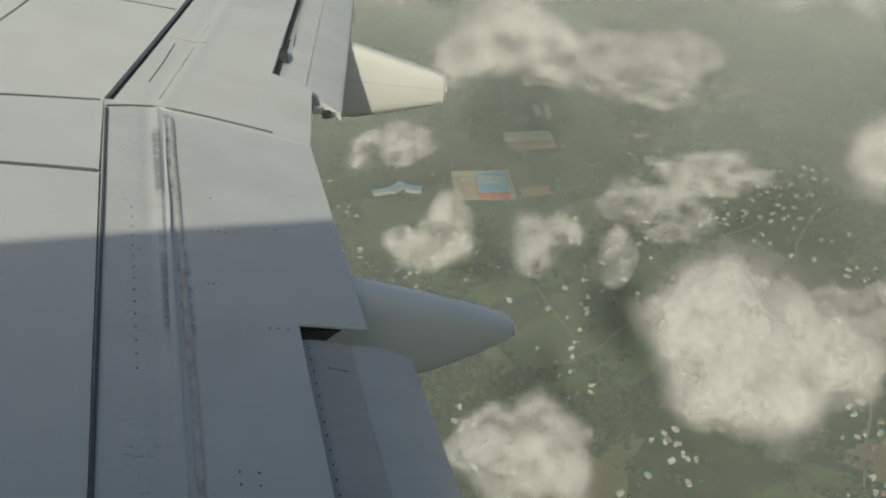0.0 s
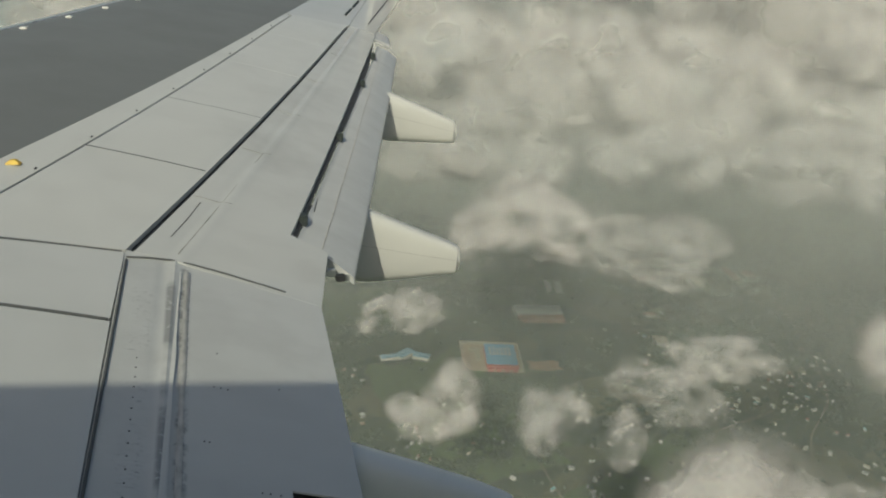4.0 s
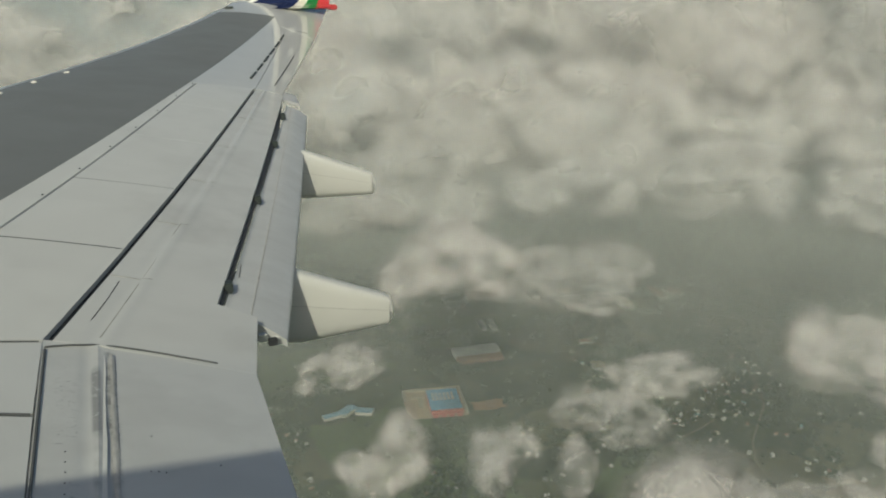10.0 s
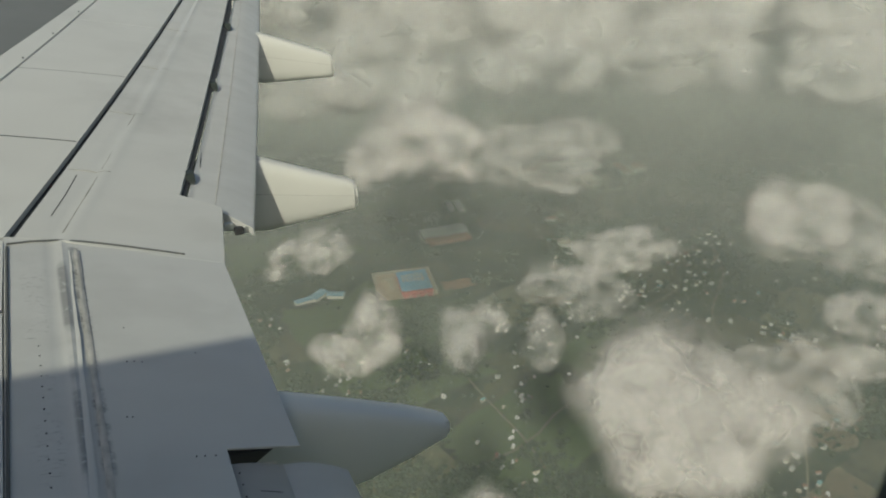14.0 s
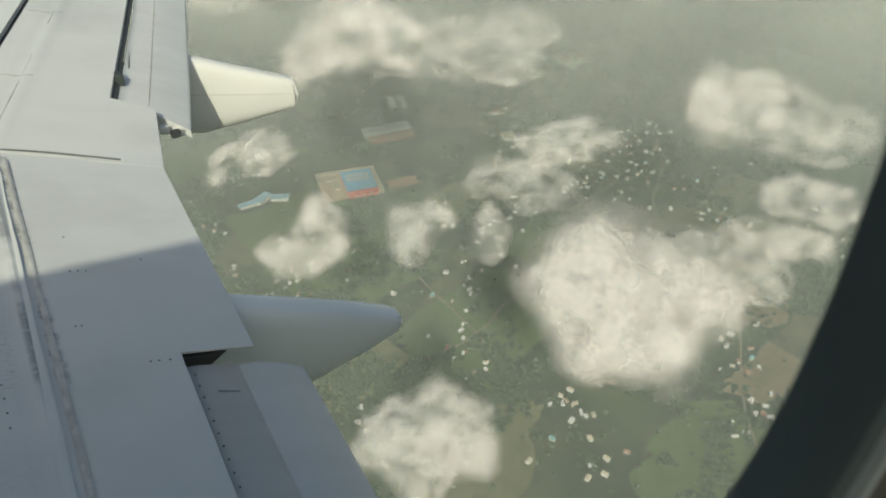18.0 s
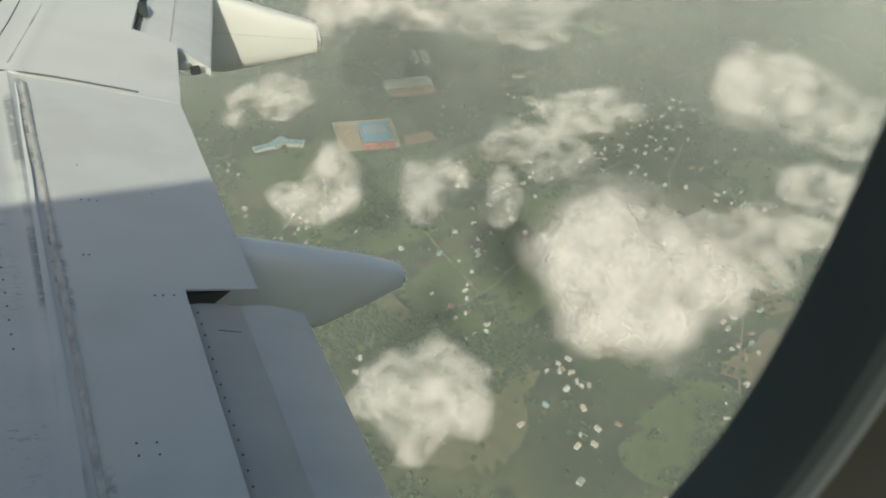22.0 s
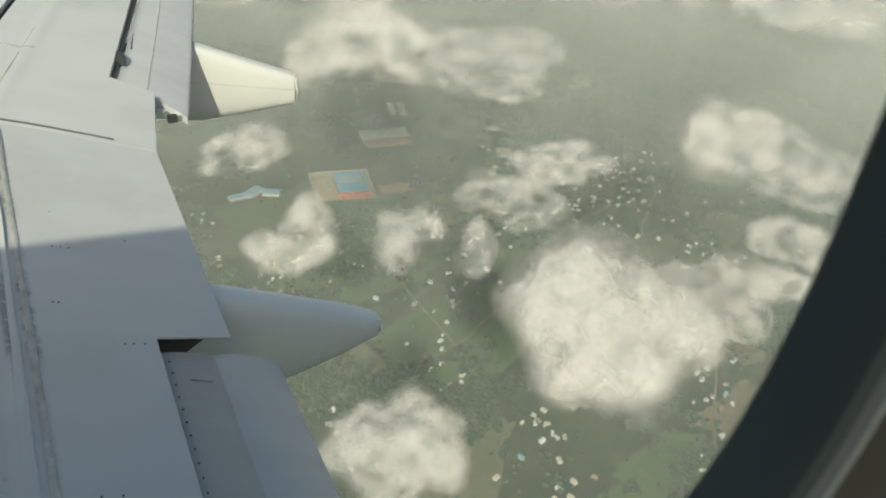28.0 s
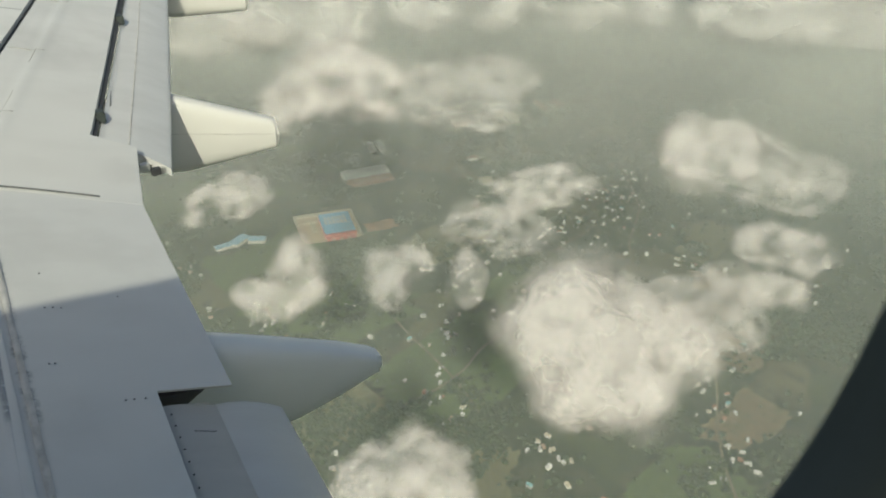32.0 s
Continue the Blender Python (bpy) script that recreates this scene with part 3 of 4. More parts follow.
slope = math.atan2(z_top(-1.85, 6.22) - z_top(-1.99, 6.22), 0.14)
rise = math.atan2(z_top(-1.92, 6.3) - z_top(-1.92, 6.14), 0.16)
ob.matrix_basis = Matrix.Translation((-1.92, 6.22, z_top(-1.92, 6.22) + 0.006)) @ Euler((rise, -slope, 0)).to_matrix().to_4x4() @ Matrix.Rotation(radians(180 + 62), 4, "Z")
tagged(ob, "black stencilled no step marking")

# ---- cabin wall with its window, close in front of the eye ----
WY = EYE.y + 0.0695          # outer pane
WC = (EYE.x + 0.0022, EYE.z + 0.0067)


def oval(k, n, hx, hz, e=0.535):
    a = 2 * math.pi * k / n
    c, s = math.cos(a), math.sin(a)
    return hx * math.copysign(abs(c) ** e, c), hz * math.copysign(abs(s) ** e, s)


def ring_loft(name, rings, material, parent, label=""):
    """rings: (y, half width, half height) joined one after the other round the window."""
    bm = bmesh.new()
    n = 72
    rows = [[bm.verts.new((WC[0] + oval(k, n, hx, hz)[0], y, WC[1] + oval(k, n, hx, hz)[1])) for k in range(n)] for y, hx, hz in rings]
    for r, s in zip(rows, rows[1:]):
        for k in range(n):
            bm.faces.new((r[k], r[(k + 1) % n], s[(k + 1) % n], s[k]))
    return part(name, bm, material, parent, label)


window = thing("window_1", "rounded cabin window with black seal and plastic reveal", "window", kind="structure")
ring_loft("window_seal", [(WY + 0.012, 0.1493, 0.2033), (WY + 0.012, 0.1363, 0.1903), (WY - 0.002, 0.1348, 0.1888), (WY - 0.007, 0.1363, 0.1903), (WY - 0.008, 0.1401, 0.1941)], RUBBER, window, "black rubber pane seal")
ring_loft("window_bead", [(WY - 0.008, 0.1401, 0.1941), (WY - 0.0105, 0.1408, 0.1948), (WY - 0.011, 0.1423, 0.1963), (WY - 0.010, 0.1443, 0.1983), (WY - 0.006, 0.1458, 0.1998)], TRIM, window, "grey retaining bead")
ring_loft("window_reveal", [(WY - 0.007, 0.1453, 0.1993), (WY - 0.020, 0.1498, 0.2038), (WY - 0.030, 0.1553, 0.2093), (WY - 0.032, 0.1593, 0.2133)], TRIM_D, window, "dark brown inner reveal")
ring_loft("window_lining", [(WY - 0.032, 0.1593, 0.2133), (WY - 0.036, 0.1693, 0.2233), (WY - 0.037, 0.1773, 0.2313), (WY - 0.055, 0.1873, 0.2413), (WY - 0.062, 0.1973, 0.2513), (WY - 0.062, 0.4473, 0.5363)], TRIM, window, "grey plastic window lining")

# fuselage skin: a tube with the window cut as a hole in one flank strip
R, CY, CZ, X0, X1 = 1.88, WY + 0.012 - 1.849, 1.60, -9.0, 7.0


def skin_ring(radius, name, material, flat_hole=True):
    verts, faces = [], []
    n = 96
    for x in (X0, WC[0] - 0.5, WC[0] + 0.5, X1):
        for k in range(n):
            a = 2 * math.pi * k / n
            verts.append((x, CY + radius * math.cos(a), CZ + radius * 1.03 * math.sin(a)))
    for s in range(3):
        for k in range(n):
            a = 2 * math.pi * (k + 0.5) / n
            z = CZ + radius * 1.03 * math.sin(a)
            if s == 1 and math.cos(a) > 0 and abs(z - WC[1]) < 0.30:
                continue
            faces.append((s * n + k, s * n + (k + 1) % n, (s + 1) * n + (k + 1) % n, (s + 1) * n + k))
    faces.append(tuple(range(n)))
    faces.append(tuple(range(3 * n, 4 * n))[::-1])
    ob = raw(name, verts, faces, material, smooth=True)
    return tagged(ob, kind="structure")


tagged(skin_ring(R, "wall_fuselage", HULL), "white painted fuselage skin along the cabin", "wall")
tagged(skin_ring(R - 0.11, "wall_cabin", CABIN), "pale cabin lining around the seat row", "wall")
# flank piece with the opening
ring = ring_loft("window_surround", [(WY + 0.012, 0.1508, 0.2048), (WY + 0.012, 0.51, 0.42)], HULL, window, "white skin round the pane")
me = bpy.data.meshes.new("window_pane")
n = 48
me.from_pydata([(WC[0] + oval(k, n, 0.1503, 0.2043)[0], WY + 0.006, WC[1] + oval(k, n, 0.1503, 0.2043)[1]) for k in range(n)], [], [tuple(range(n))])
m, nn, ll, b = tree_of("acrylic_pane")
tr, gl, mx = nn.new("ShaderNodeBsdfTransparent"), nn.new("ShaderNodeBsdfGlossy"), nn.new("ShaderNodeMixShader")
tr.inputs[0].default_value = (0.97, 0.975, 0.965, 1)
gl.inputs["Roughness"].default_value = 0.02
mx.inputs[0].default_value = 0.008
ll.new(tr.outputs[0], mx.inputs[1])
ll.new(gl.outputs[0], mx.inputs[2])
ll.new(mx.outputs[0], nn["Material Output"].inputs[0])
me.materials.append(m)
pane = new("pane", me)
pane.parent = window
pane.visible_shadow = False
tagged(pane, "clear acrylic pane")

# unseen fill lamp, added above the aisle to brighten the window reveal
fill = new("cabin_fill_lamp", bpy.data.lights.new("cabin_fill_lamp", "AREA"))
fill.data.shape, fill.data.size, fill.data.size_y, fill.data.energy, fill.data.color = "RECTANGLE", 4.0, 0.33, 45.0, (0.95, 0.97, 1.0)
fill.matrix_world = look((WC[0], CY - 0.75, CZ + 1.35), (WC[0], CY + 0.6, CZ - 1))

# ---- the land below ----
H = -1000.0
m, n, l, b = tree_of("farmland")
w = coords(n, l, (1, 1, 1))
vor = n.new("ShaderNodeTexVoronoi")
vor.inputs["Scale"].default_value = 0.0065
off = n.new("ShaderNodeVectorMath")
off.operation = "MULTIPLY_ADD"
nc = n.new("ShaderNodeTexNoise")
nc.inputs["Scale"].default_value = 0.012
l.new(w, nc.inputs["Vector"])
l.new(nc.outputs["Color"], off.inputs[0])
off.inputs[1].default_value = (70, 70, 0)
l.new(w, off.inputs[2])
l.new(off.outputs[0], vor.inputs["Vector"])
fields = ramp(n, l, vor.outputs["Color"], (0.0, (0.025, 0.041, 0.015)), (0.3, (0.049, 0.070, 0.023)), (0.55, (0.033, 0.053, 0.021)), (0.75, (0.086, 0.090, 0.039)), (1.0, (0.123, 0.102, 0.061)))
big = noise_tex(n, l, w, 0.0022, 6)
c = blend(n, l, fields, (0.018, 0.033, 0.015), ramp(n, l, big, (0.44, grey(0)), (0.60, grey(0.9))))
mid = noise_tex(n, l, w, 0.02, 6, 0.7)
c = blend(n, l, c, (0.016, 0.030, 0.013), ramp(n, l, mid, (0.52, grey(0)), (0.64, grey(0.85))))
fine = noise_tex(n, l, w, 0.12, 4)
c = blend(n, l, c, (0.115, 0.098, 0.066), ramp(n, l, fine, (0.60, grey(0)), (0.78, grey(0.5))))
l.new(c, b.inputs["Base Color"])
b.inputs["Roughness"].default_value = 0.95
LAND = m
bm = bmesh.new()
ringv = [bm.verts.new((0, 0, H))]
prev = None
for r in (400, 900, 1600, 2600, 4900, 9000):
    cur = [bm.verts.new((r * math.cos(2 * math.pi * k / 64), r * math.sin(2 * math.pi * k / 64), H)) for k in range(64)]
    for k in range(64):
        bm.faces.new((ringv[0], cur[k], cur[(k + 1) % 64]) if prev is None else (prev[k], cur[k], cur[(k + 1) % 64], prev[(k + 1) % 64]))
    prev = cur
tagged(part("ground", bm, LAND, smooth=False), "hazy green farmland with fields, scrub and bare earth", "ground", kind="structure")

# ---- haze: thin see-through sheets one below the other between the clouds and the land ----
def mist(name, colour):
    m = bpy.data.materials.new(name)
    m.use_nodes = True
    n, l = m.node_tree.nodes, m.node_tree.links
    n.remove(n["Principled BSDF"])
    tr, df, mx = n.new("ShaderNodeBsdfTransparent"), n.new("ShaderNodeBsdfDiffuse"), n.new("ShaderNodeMixShader")
    df.inputs[0].default_value = (*colour, 1)
    l.new(tr.outputs[0], mx.inputs[1])
    l.new(df.outputs[0], mx.inputs[2])
    l.new(mx.outputs[0], n["Material Output"].inputs[0])
    return m, n, l, mx.inputs[0]


def calc(n, l, op, a, b=0.0):
    k = n.new("ShaderNodeMath")
    k.operation = op
    for sock, v in zip(k.inputs, (a, b)):
        if hasattr(v, "is_linked"):
            l.new(v, sock)
        else:
            sock.default_value = v
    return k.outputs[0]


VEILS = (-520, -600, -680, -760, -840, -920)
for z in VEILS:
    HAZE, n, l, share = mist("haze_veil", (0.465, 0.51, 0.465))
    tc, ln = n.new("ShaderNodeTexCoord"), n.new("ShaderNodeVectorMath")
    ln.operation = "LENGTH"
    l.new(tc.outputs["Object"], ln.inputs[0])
    # opacity is painted to grow away from the cabin, imitating haze with distance
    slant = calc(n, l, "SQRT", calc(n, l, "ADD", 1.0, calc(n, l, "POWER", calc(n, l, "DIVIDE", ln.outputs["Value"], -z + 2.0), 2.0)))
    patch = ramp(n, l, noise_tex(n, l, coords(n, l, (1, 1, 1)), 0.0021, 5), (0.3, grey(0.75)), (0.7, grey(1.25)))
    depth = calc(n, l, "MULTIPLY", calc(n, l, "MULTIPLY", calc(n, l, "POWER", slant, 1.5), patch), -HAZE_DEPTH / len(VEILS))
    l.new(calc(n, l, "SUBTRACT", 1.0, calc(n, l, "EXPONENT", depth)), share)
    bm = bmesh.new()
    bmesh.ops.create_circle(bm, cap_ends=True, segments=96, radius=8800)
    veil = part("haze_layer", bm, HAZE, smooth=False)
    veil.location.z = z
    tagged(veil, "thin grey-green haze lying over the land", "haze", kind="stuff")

# see-through rings imitating haze before and behind the cloud bank, thinning upwards and downwards
RINGS = [(4750 - 55 * k, -0.16, 0.24, "backdrop", "pale grey haze along the horizon", "structure", (0.40, 0.45, 0.465), ((0.0, 0.235), (0.45, 0.235), (0.60, 0.10), (0.80, 0.02), (1.0, 0.0))) for k in range(8)]
RINGS += [(r, -0.16, 0.24, "haze_bank", "thin see-through ring imitating haze before the cloud bank", "stuff", (0.60, 0.64, 0.645), ((0.0, 0.0), (0.12, 0.13), (0.35, 0.13), (0.48, 0.08), (0.75, 0.02), (1.0, 0.0))) for r in (2350, 2450)]
RINGS += [(r, -0.52, 0.10, "haze_bank", "thin see-through ring imitating haze before the cloud bank", "stuff", (0.54, 0.575, 0.555), ((0.0, 0.0), (0.12, 0.03), (0.38, 0.19), (0.50, 0.20), (0.70, 0.07), (1.0, 0.0))) for r in (1180, 1240)]
for radius, low, high, name, label, kind, colour, stops in RINGS:
    air, n, l, share = mist("haze_ring", colour)
    tc, sp, mr = n.new("ShaderNodeTexCoord"), n.new("ShaderNodeSeparateXYZ"), n.new("ShaderNodeMapRange")
    l.new(tc.outputs["Object"], sp.inputs[0])
    l.new(sp.outputs[2], mr.inputs["Value"])
    mr.inputs["From Min"].default_value, mr.inputs["From Max"].default_value = low * radius, high * radius
    l.new(ramp(n, l, mr.outputs[0], *[(p, grey(a)) for p, a in stops]), share)
    [k for k in n if k.bl_idname == "ShaderNodeValToRGB"][0].color_ramp.interpolation = "B_SPLINE"
    rise = [-1000 if radius > 4000 else low * radius, high * radius]
    verts = [(radius * math.cos(2 * math.pi * k / 96), radius * math.sin(2 * math.pi * k / 96), z) for z in rise for k in range(96)]
    faces = [(r * 96 + k, r * 96 + (k + 1) % 96, (r + 1) * 96 + (k + 1) % 96, (r + 1) * 96 + k) for r in (0,) for k in range(96)]
    tagged(raw(name, verts, faces, air, smooth=True), label, "backdrop" if kind == "structure" else "haze", kind=kind)

# ---- clouds: nested sheets of equal density, thin outside and dense within ----
def vapour(name, alpha):
    m, n, l, share = mist(name, CLOUD_WHITE)
    df, mx = [k for k in n if k.bl_idname == "ShaderNodeBsdfDiffuse"][0], [k for k in n if k.bl_idname == "ShaderNodeMixShader"][0]
    tl, both = n.new("ShaderNodeBsdfTranslucent"), n.new("ShaderNodeMixShader")
    tl.inputs[0].default_value = (*CLOUD_WHITE, 1)
    both.inputs[0].default_value = 0.2
    # light scattered by droplets is imitated: shading normals bend sunward, tilt counts little
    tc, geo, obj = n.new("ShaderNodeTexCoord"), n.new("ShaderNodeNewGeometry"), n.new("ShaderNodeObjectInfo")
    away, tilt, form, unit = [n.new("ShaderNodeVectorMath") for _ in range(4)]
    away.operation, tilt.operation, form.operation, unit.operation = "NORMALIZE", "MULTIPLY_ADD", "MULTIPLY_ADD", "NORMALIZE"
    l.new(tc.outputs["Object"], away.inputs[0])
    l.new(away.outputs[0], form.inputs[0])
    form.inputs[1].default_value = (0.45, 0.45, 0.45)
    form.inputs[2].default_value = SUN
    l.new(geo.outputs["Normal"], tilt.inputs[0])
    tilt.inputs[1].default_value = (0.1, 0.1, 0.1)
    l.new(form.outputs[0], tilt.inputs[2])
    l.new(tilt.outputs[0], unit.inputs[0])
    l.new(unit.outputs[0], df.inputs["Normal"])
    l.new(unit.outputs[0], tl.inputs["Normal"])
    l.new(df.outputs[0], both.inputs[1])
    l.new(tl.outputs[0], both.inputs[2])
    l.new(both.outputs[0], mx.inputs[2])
    shift, where = n.new("ShaderNodeVectorMath"), n.new("ShaderNodeVectorMath")
    shift.operation = "SCALE"
    shift.inputs["Scale"].default_value = 0.0137
    l.new(obj.outputs["Location"], shift.inputs[0])
    l.new(tc.outputs["Object"], where.inputs[0])
    l.new(shift.outputs[0], where.inputs[1])
    wisps = noise_tex(n, l, where.outputs[0], 3.0, 4, 0.5)
    lo = alpha * (0.10 if alpha < 0.16 else 0.40)
    l.new(ramp(n, l, wisps, (0.40, grey(lo)), (0.62, grey(alpha * 1.25))), share)
    return m


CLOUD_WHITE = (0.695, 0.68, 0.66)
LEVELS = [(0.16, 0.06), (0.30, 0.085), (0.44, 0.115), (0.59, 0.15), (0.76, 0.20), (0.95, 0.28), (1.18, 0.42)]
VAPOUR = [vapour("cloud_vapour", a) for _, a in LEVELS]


def lattice_noise(p, seed):
    """Smooth noise in -1 to 1 at the points p, from a lattice of random values."""
    table = np.random.default_rng(seed).uniform(-1, 1, (32, 32, 32))
    i = np.floor(p).astype(int)
    f = p - i
    f = f * f * (3 - 2 * f)
    out = 0
    for a in (0, 1):
        for b in (0, 1):
            for c in (0, 1):
                w = (f[..., 0] if a else 1 - f[..., 0]) * (f[..., 1] if b else 1 - f[..., 1]) * (f[..., 2] if c else 1 - f[..., 2])
                out = out + w * table[(i[..., 0] + a) % 32, (i[..., 1] + b) % 32, (i[..., 2] + c) % 32]
    return out


def level_sheet(name, f, origin, step):
    """The surface f = 0 of a grid of values, as a mesh of quads: one vertex for each cell that the surface crosses."""
    s = f > 0
    nx, ny, nz = f.shape
    total, hits = np.zeros((nx - 1, ny - 1, nz - 1, 3)), np.zeros((nx - 1, ny - 1, nz - 1))
    corner = list(itertools.product((0, 1), repeat=3))
    view = lambda g, c: g[c[0] : nx - 1 + c[0], c[1] : ny - 1 + c[1], c[2] : nz - 1 + c[2]]
    for a in corner:
        for ax in range(3):
            if a[ax]:
                continue
            b = tuple(v + (k == ax) for k, v in enumerate(a))
            fa, fb = view(f, a), view(f, b)
            cross = view(s, a) != view(s, b)
            t = np.where(cross, fa / np.where(cross, fa - fb, 1), 0)
            for k in range(3):
                total[..., k] += np.where(cross, a[k] + (t if k == ax else 0), 0)
            hits += cross
    used = hits > 0
    index = np.full(used.shape, -1)
    index[used] = np.arange(used.sum())
    verts = (np.argwhere(used) + total[used] / hits[used][:, None]) * step + origin
    quads = []
    for ax in range(3):
        u, v = (ax + 1) % 3, (ax + 2) % 3
        lo, hi = [slice(1, -1)] * 3, [slice(1, -1)] * 3
        lo[ax], hi[ax] = slice(0, -1), slice(1, None)
        a, b = s[tuple(lo)], s[tuple(hi)]
        at = np.argwhere(a != b)
        flip = a[a != b]
        at[:, u] += 1
        at[:, v] += 1
        eu, ev = np.eye(3, dtype=int)[u], np.eye(3, dtype=int)[v]
        q = np.stack([index[tuple((at - d).T)] for d in (eu + ev, ev, 0 * eu, eu)], 1)
        q[~flip] = q[~flip][:, ::-1]
        quads.append(q)
    quads = np.concatenate(quads)
    me = bpy.data.meshes.new(name)
    me.vertices.add(len(verts))
    me.vertices.foreach_set("co", verts.astype(np.float32).ravel())
    me.loops.add(quads.size)
    me.loops.foreach_set("vertex_index", quads.astype(np.int32).ravel())
    me.polygons.add(len(quads))
    me.polygons.foreach_set("loop_start", np.arange(0, quads.size, 4, dtype=np.int32))
    me.polygons.foreach_set("use_smooth", np.ones(len(quads), bool))
    me.update(calc_edges=True)
    return me


def cloud_form(seed, cells, lumps, spread, tall, sizes):
    """One heap of vapour about 1 in radius: billowed, ragged, with a flatter base. Returns its sheets from thin to dense."""
    rng = np.random.default_rng(seed)
    step = 2.7 / cells
    xs, zs = np.arange(-1.35, 1.351, step), np.arange(-0.6, 1.35, step)
    p = np.stack(np.meshgrid(xs, xs, zs, indexing="ij"), -1)
    turn, reach = rng.uniform(0, 2 * np.pi, lumps), np.sqrt(rng.uniform(0, 1, lumps)) * 0.78
    c = np.stack([reach * np.cos(turn) * spread[0], reach * np.sin(turn) * spread[1], rng.uniform(0.0, 0.8, lumps) * (1 - reach) * tall], 1)
    q = rng.uniform(*sizes, lumps) * (1.0 - 0.45 * reach)
    warp = p + 0.16 * np.stack([lattice_noise(p * 1.9 + 7.7 * k, seed + k) for k in range(3)], -1)
    f = np.zeros(p.shape[:3])
    for m, r in zip(c, q):
        f += np.exp(-((warp - m) ** 2).sum(-1) / (r * r))
    f = 1.35 * f ** 0.42
    billow = sum(0.5 ** k * (0.75 - 2.4 * np.abs(lattice_noise(p * 2.6 * 2.05 ** k + 3.1 * k, seed + 11 + k))) for k in range(4))
    ragged = sum(0.52 ** k * lattice_noise(p * 1.7 * 2.1 ** k + 5.3 * k, seed + 31 + k) for k in range(4))
    f += (0.24 * billow + 0.80 * ragged) * np.clip(f * 1.4, 0, 1) - 0.22
    f -= 3.0 * np.maximum(0, -0.12 - p[..., 2]) + 4.0 * np.maximum(0, np.linalg.norm(p, axis=-1) - 1.2)
    return [level_sheet("vapour_sheet", f - lv, np.array((xs[0], xs[0], zs[0])), step) for lv, _ in LEVELS]


TOWERS = [cloud_form(300 + k, 56, 22, (1.0, 0.9), 1.2, (0.20, 0.36)) for k in range(4)]
HEAPS = [cloud_form(400 + k, 52, 16, (1.0, 0.75), 0.8, (0.18, 0.34)) for k in range(4)]
PUFFS = [cloud_form(500 + k, 40, 9, (1.0, 0.6), 0.5, (0.16, 0.30)) for k in range(4)]
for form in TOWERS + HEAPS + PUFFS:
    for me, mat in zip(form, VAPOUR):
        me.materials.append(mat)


def cloud(azimuth, elevation, distance, size, form, turn=0.0, tall=1.0, thin=1, label="bright white cumulus cloud drifting over the land"):
    """A cumulus cloud whose middle lies that way from the cabin (degrees toward the tail, degrees up). size: its radius in metres.
    thin: how many of the dense inner sheets are left out."""
    a, e = radians(azimuth), radians(elevation)
    at = EYE + Vector((math.sin(a) * math.cos(e), math.cos(a) * math.cos(e), math.sin(e))) * distance
    top = thing("cloud", label, "cloud", "cumulus clouds", at=at)
    top.scale = (size, size, size * tall)
    top.rotation_euler.z = radians(turn)
    for me in form[: len(form) - thin]:
        ob = new("vapour_shell", me)
        ob.parent = top
    return top


# far wall of towers
for k, (az, el, d, s, tall) in enumerate([(-30, -3.5, 3300, 420, 0.6), (-19, -3.4, 3200, 380, 0.62), (-9, -3.2, 3300, 390, 0.68), (0, -3.2, 3200, 400, 0.72), (8.5, -3.4, 3100, 420, 0.85), (17, -3.6, 2900, 450, 0.95), (26, -3.6, 2800, 500, 1.0), (36, -3.0, 2700, 540, 1.08), (47, -4, 2700, 540, 1.0), (59, -4, 2800, 600, 0.9)]):
    cloud(az, el, d, s, TOWERS[k % 4], 70 * k, tall, thin=0, label="towering pale cumulus bank on the horizon")
# heaps in front of the bank, down to where it melts into the haze
for k, (az, el, d, s, tall) in enumerate([(-24, -7.5, 1900, 260, 0.6), (-9, -7.0, 1900, 250, 0.6), (4, -8, 1850, 270, 0.75), (14, -8.6, 1950, 300, 0.9), (23, -8.8, 1900, 300, 0.9), (32, -9.2, 1950, 310, 0.9), (42, -8.6, 2000, 310, 0.9), (54, -8.5, 2000, 310, 0.85),
                                          (8, -13.5, 1450, 180, 0.7), (18.5, -13.8, 1400, 185, 0.75), (30, -13.0, 1480, 180, 0.65), (41, -12.6, 1500, 175, 0.6), (53, -12.6, 1500, 185, 0.6)]):
    cloud(az, el, d, s, (TOWERS + HEAPS)[(3 * k + 1) % 8], 55 * k + 20, tall, label="heaped cumulus cloud in front of the bank")
# nearer heaps
for az, el, d, s, form, turn, tall, thin in [(44, -37, 640, 97, HEAPS[1], 10, 1.05, 0), (16, -31, 700, 66, PUFFS[0], 70, 0.9, 2), (28.5, -32, 700, 68, PUFFS[1], 130, 0.9, 3), (38, -25, 860, 66, PUFFS[2], 0, 0.7, 3),
                                             (25.5, -47, 620, 62, HEAPS[2], 40, 0.9, 2), (22, -19, 980, 110, HEAPS[3], 20, 0.9, 2), (12.5, -25, 820, 60, PUFFS[3], 30, 0.8, 3), (49, -22, 900, 88, PUFFS[0], 200, 0.9, 3), (56, -29, 800, 80, PUFFS[1], 10, 0.8, 3)]:
    cloud(az, el, d, s, form, turn, tall, thin)
# torn veils between them
for az, el, d, s, form, turn in [(34, -28.5, 800, 62, HEAPS[3], 150), (53, -23, 880, 90, HEAPS[1], 80), (31, -19, 1000, 100, HEAPS[1], 200), (51, -33, 700, 62, HEAPS[2], 20)]:
    cloud(az, el, d, s, form, turn, 0.7, 4, label="thin torn veil of cloud drifting over the land")


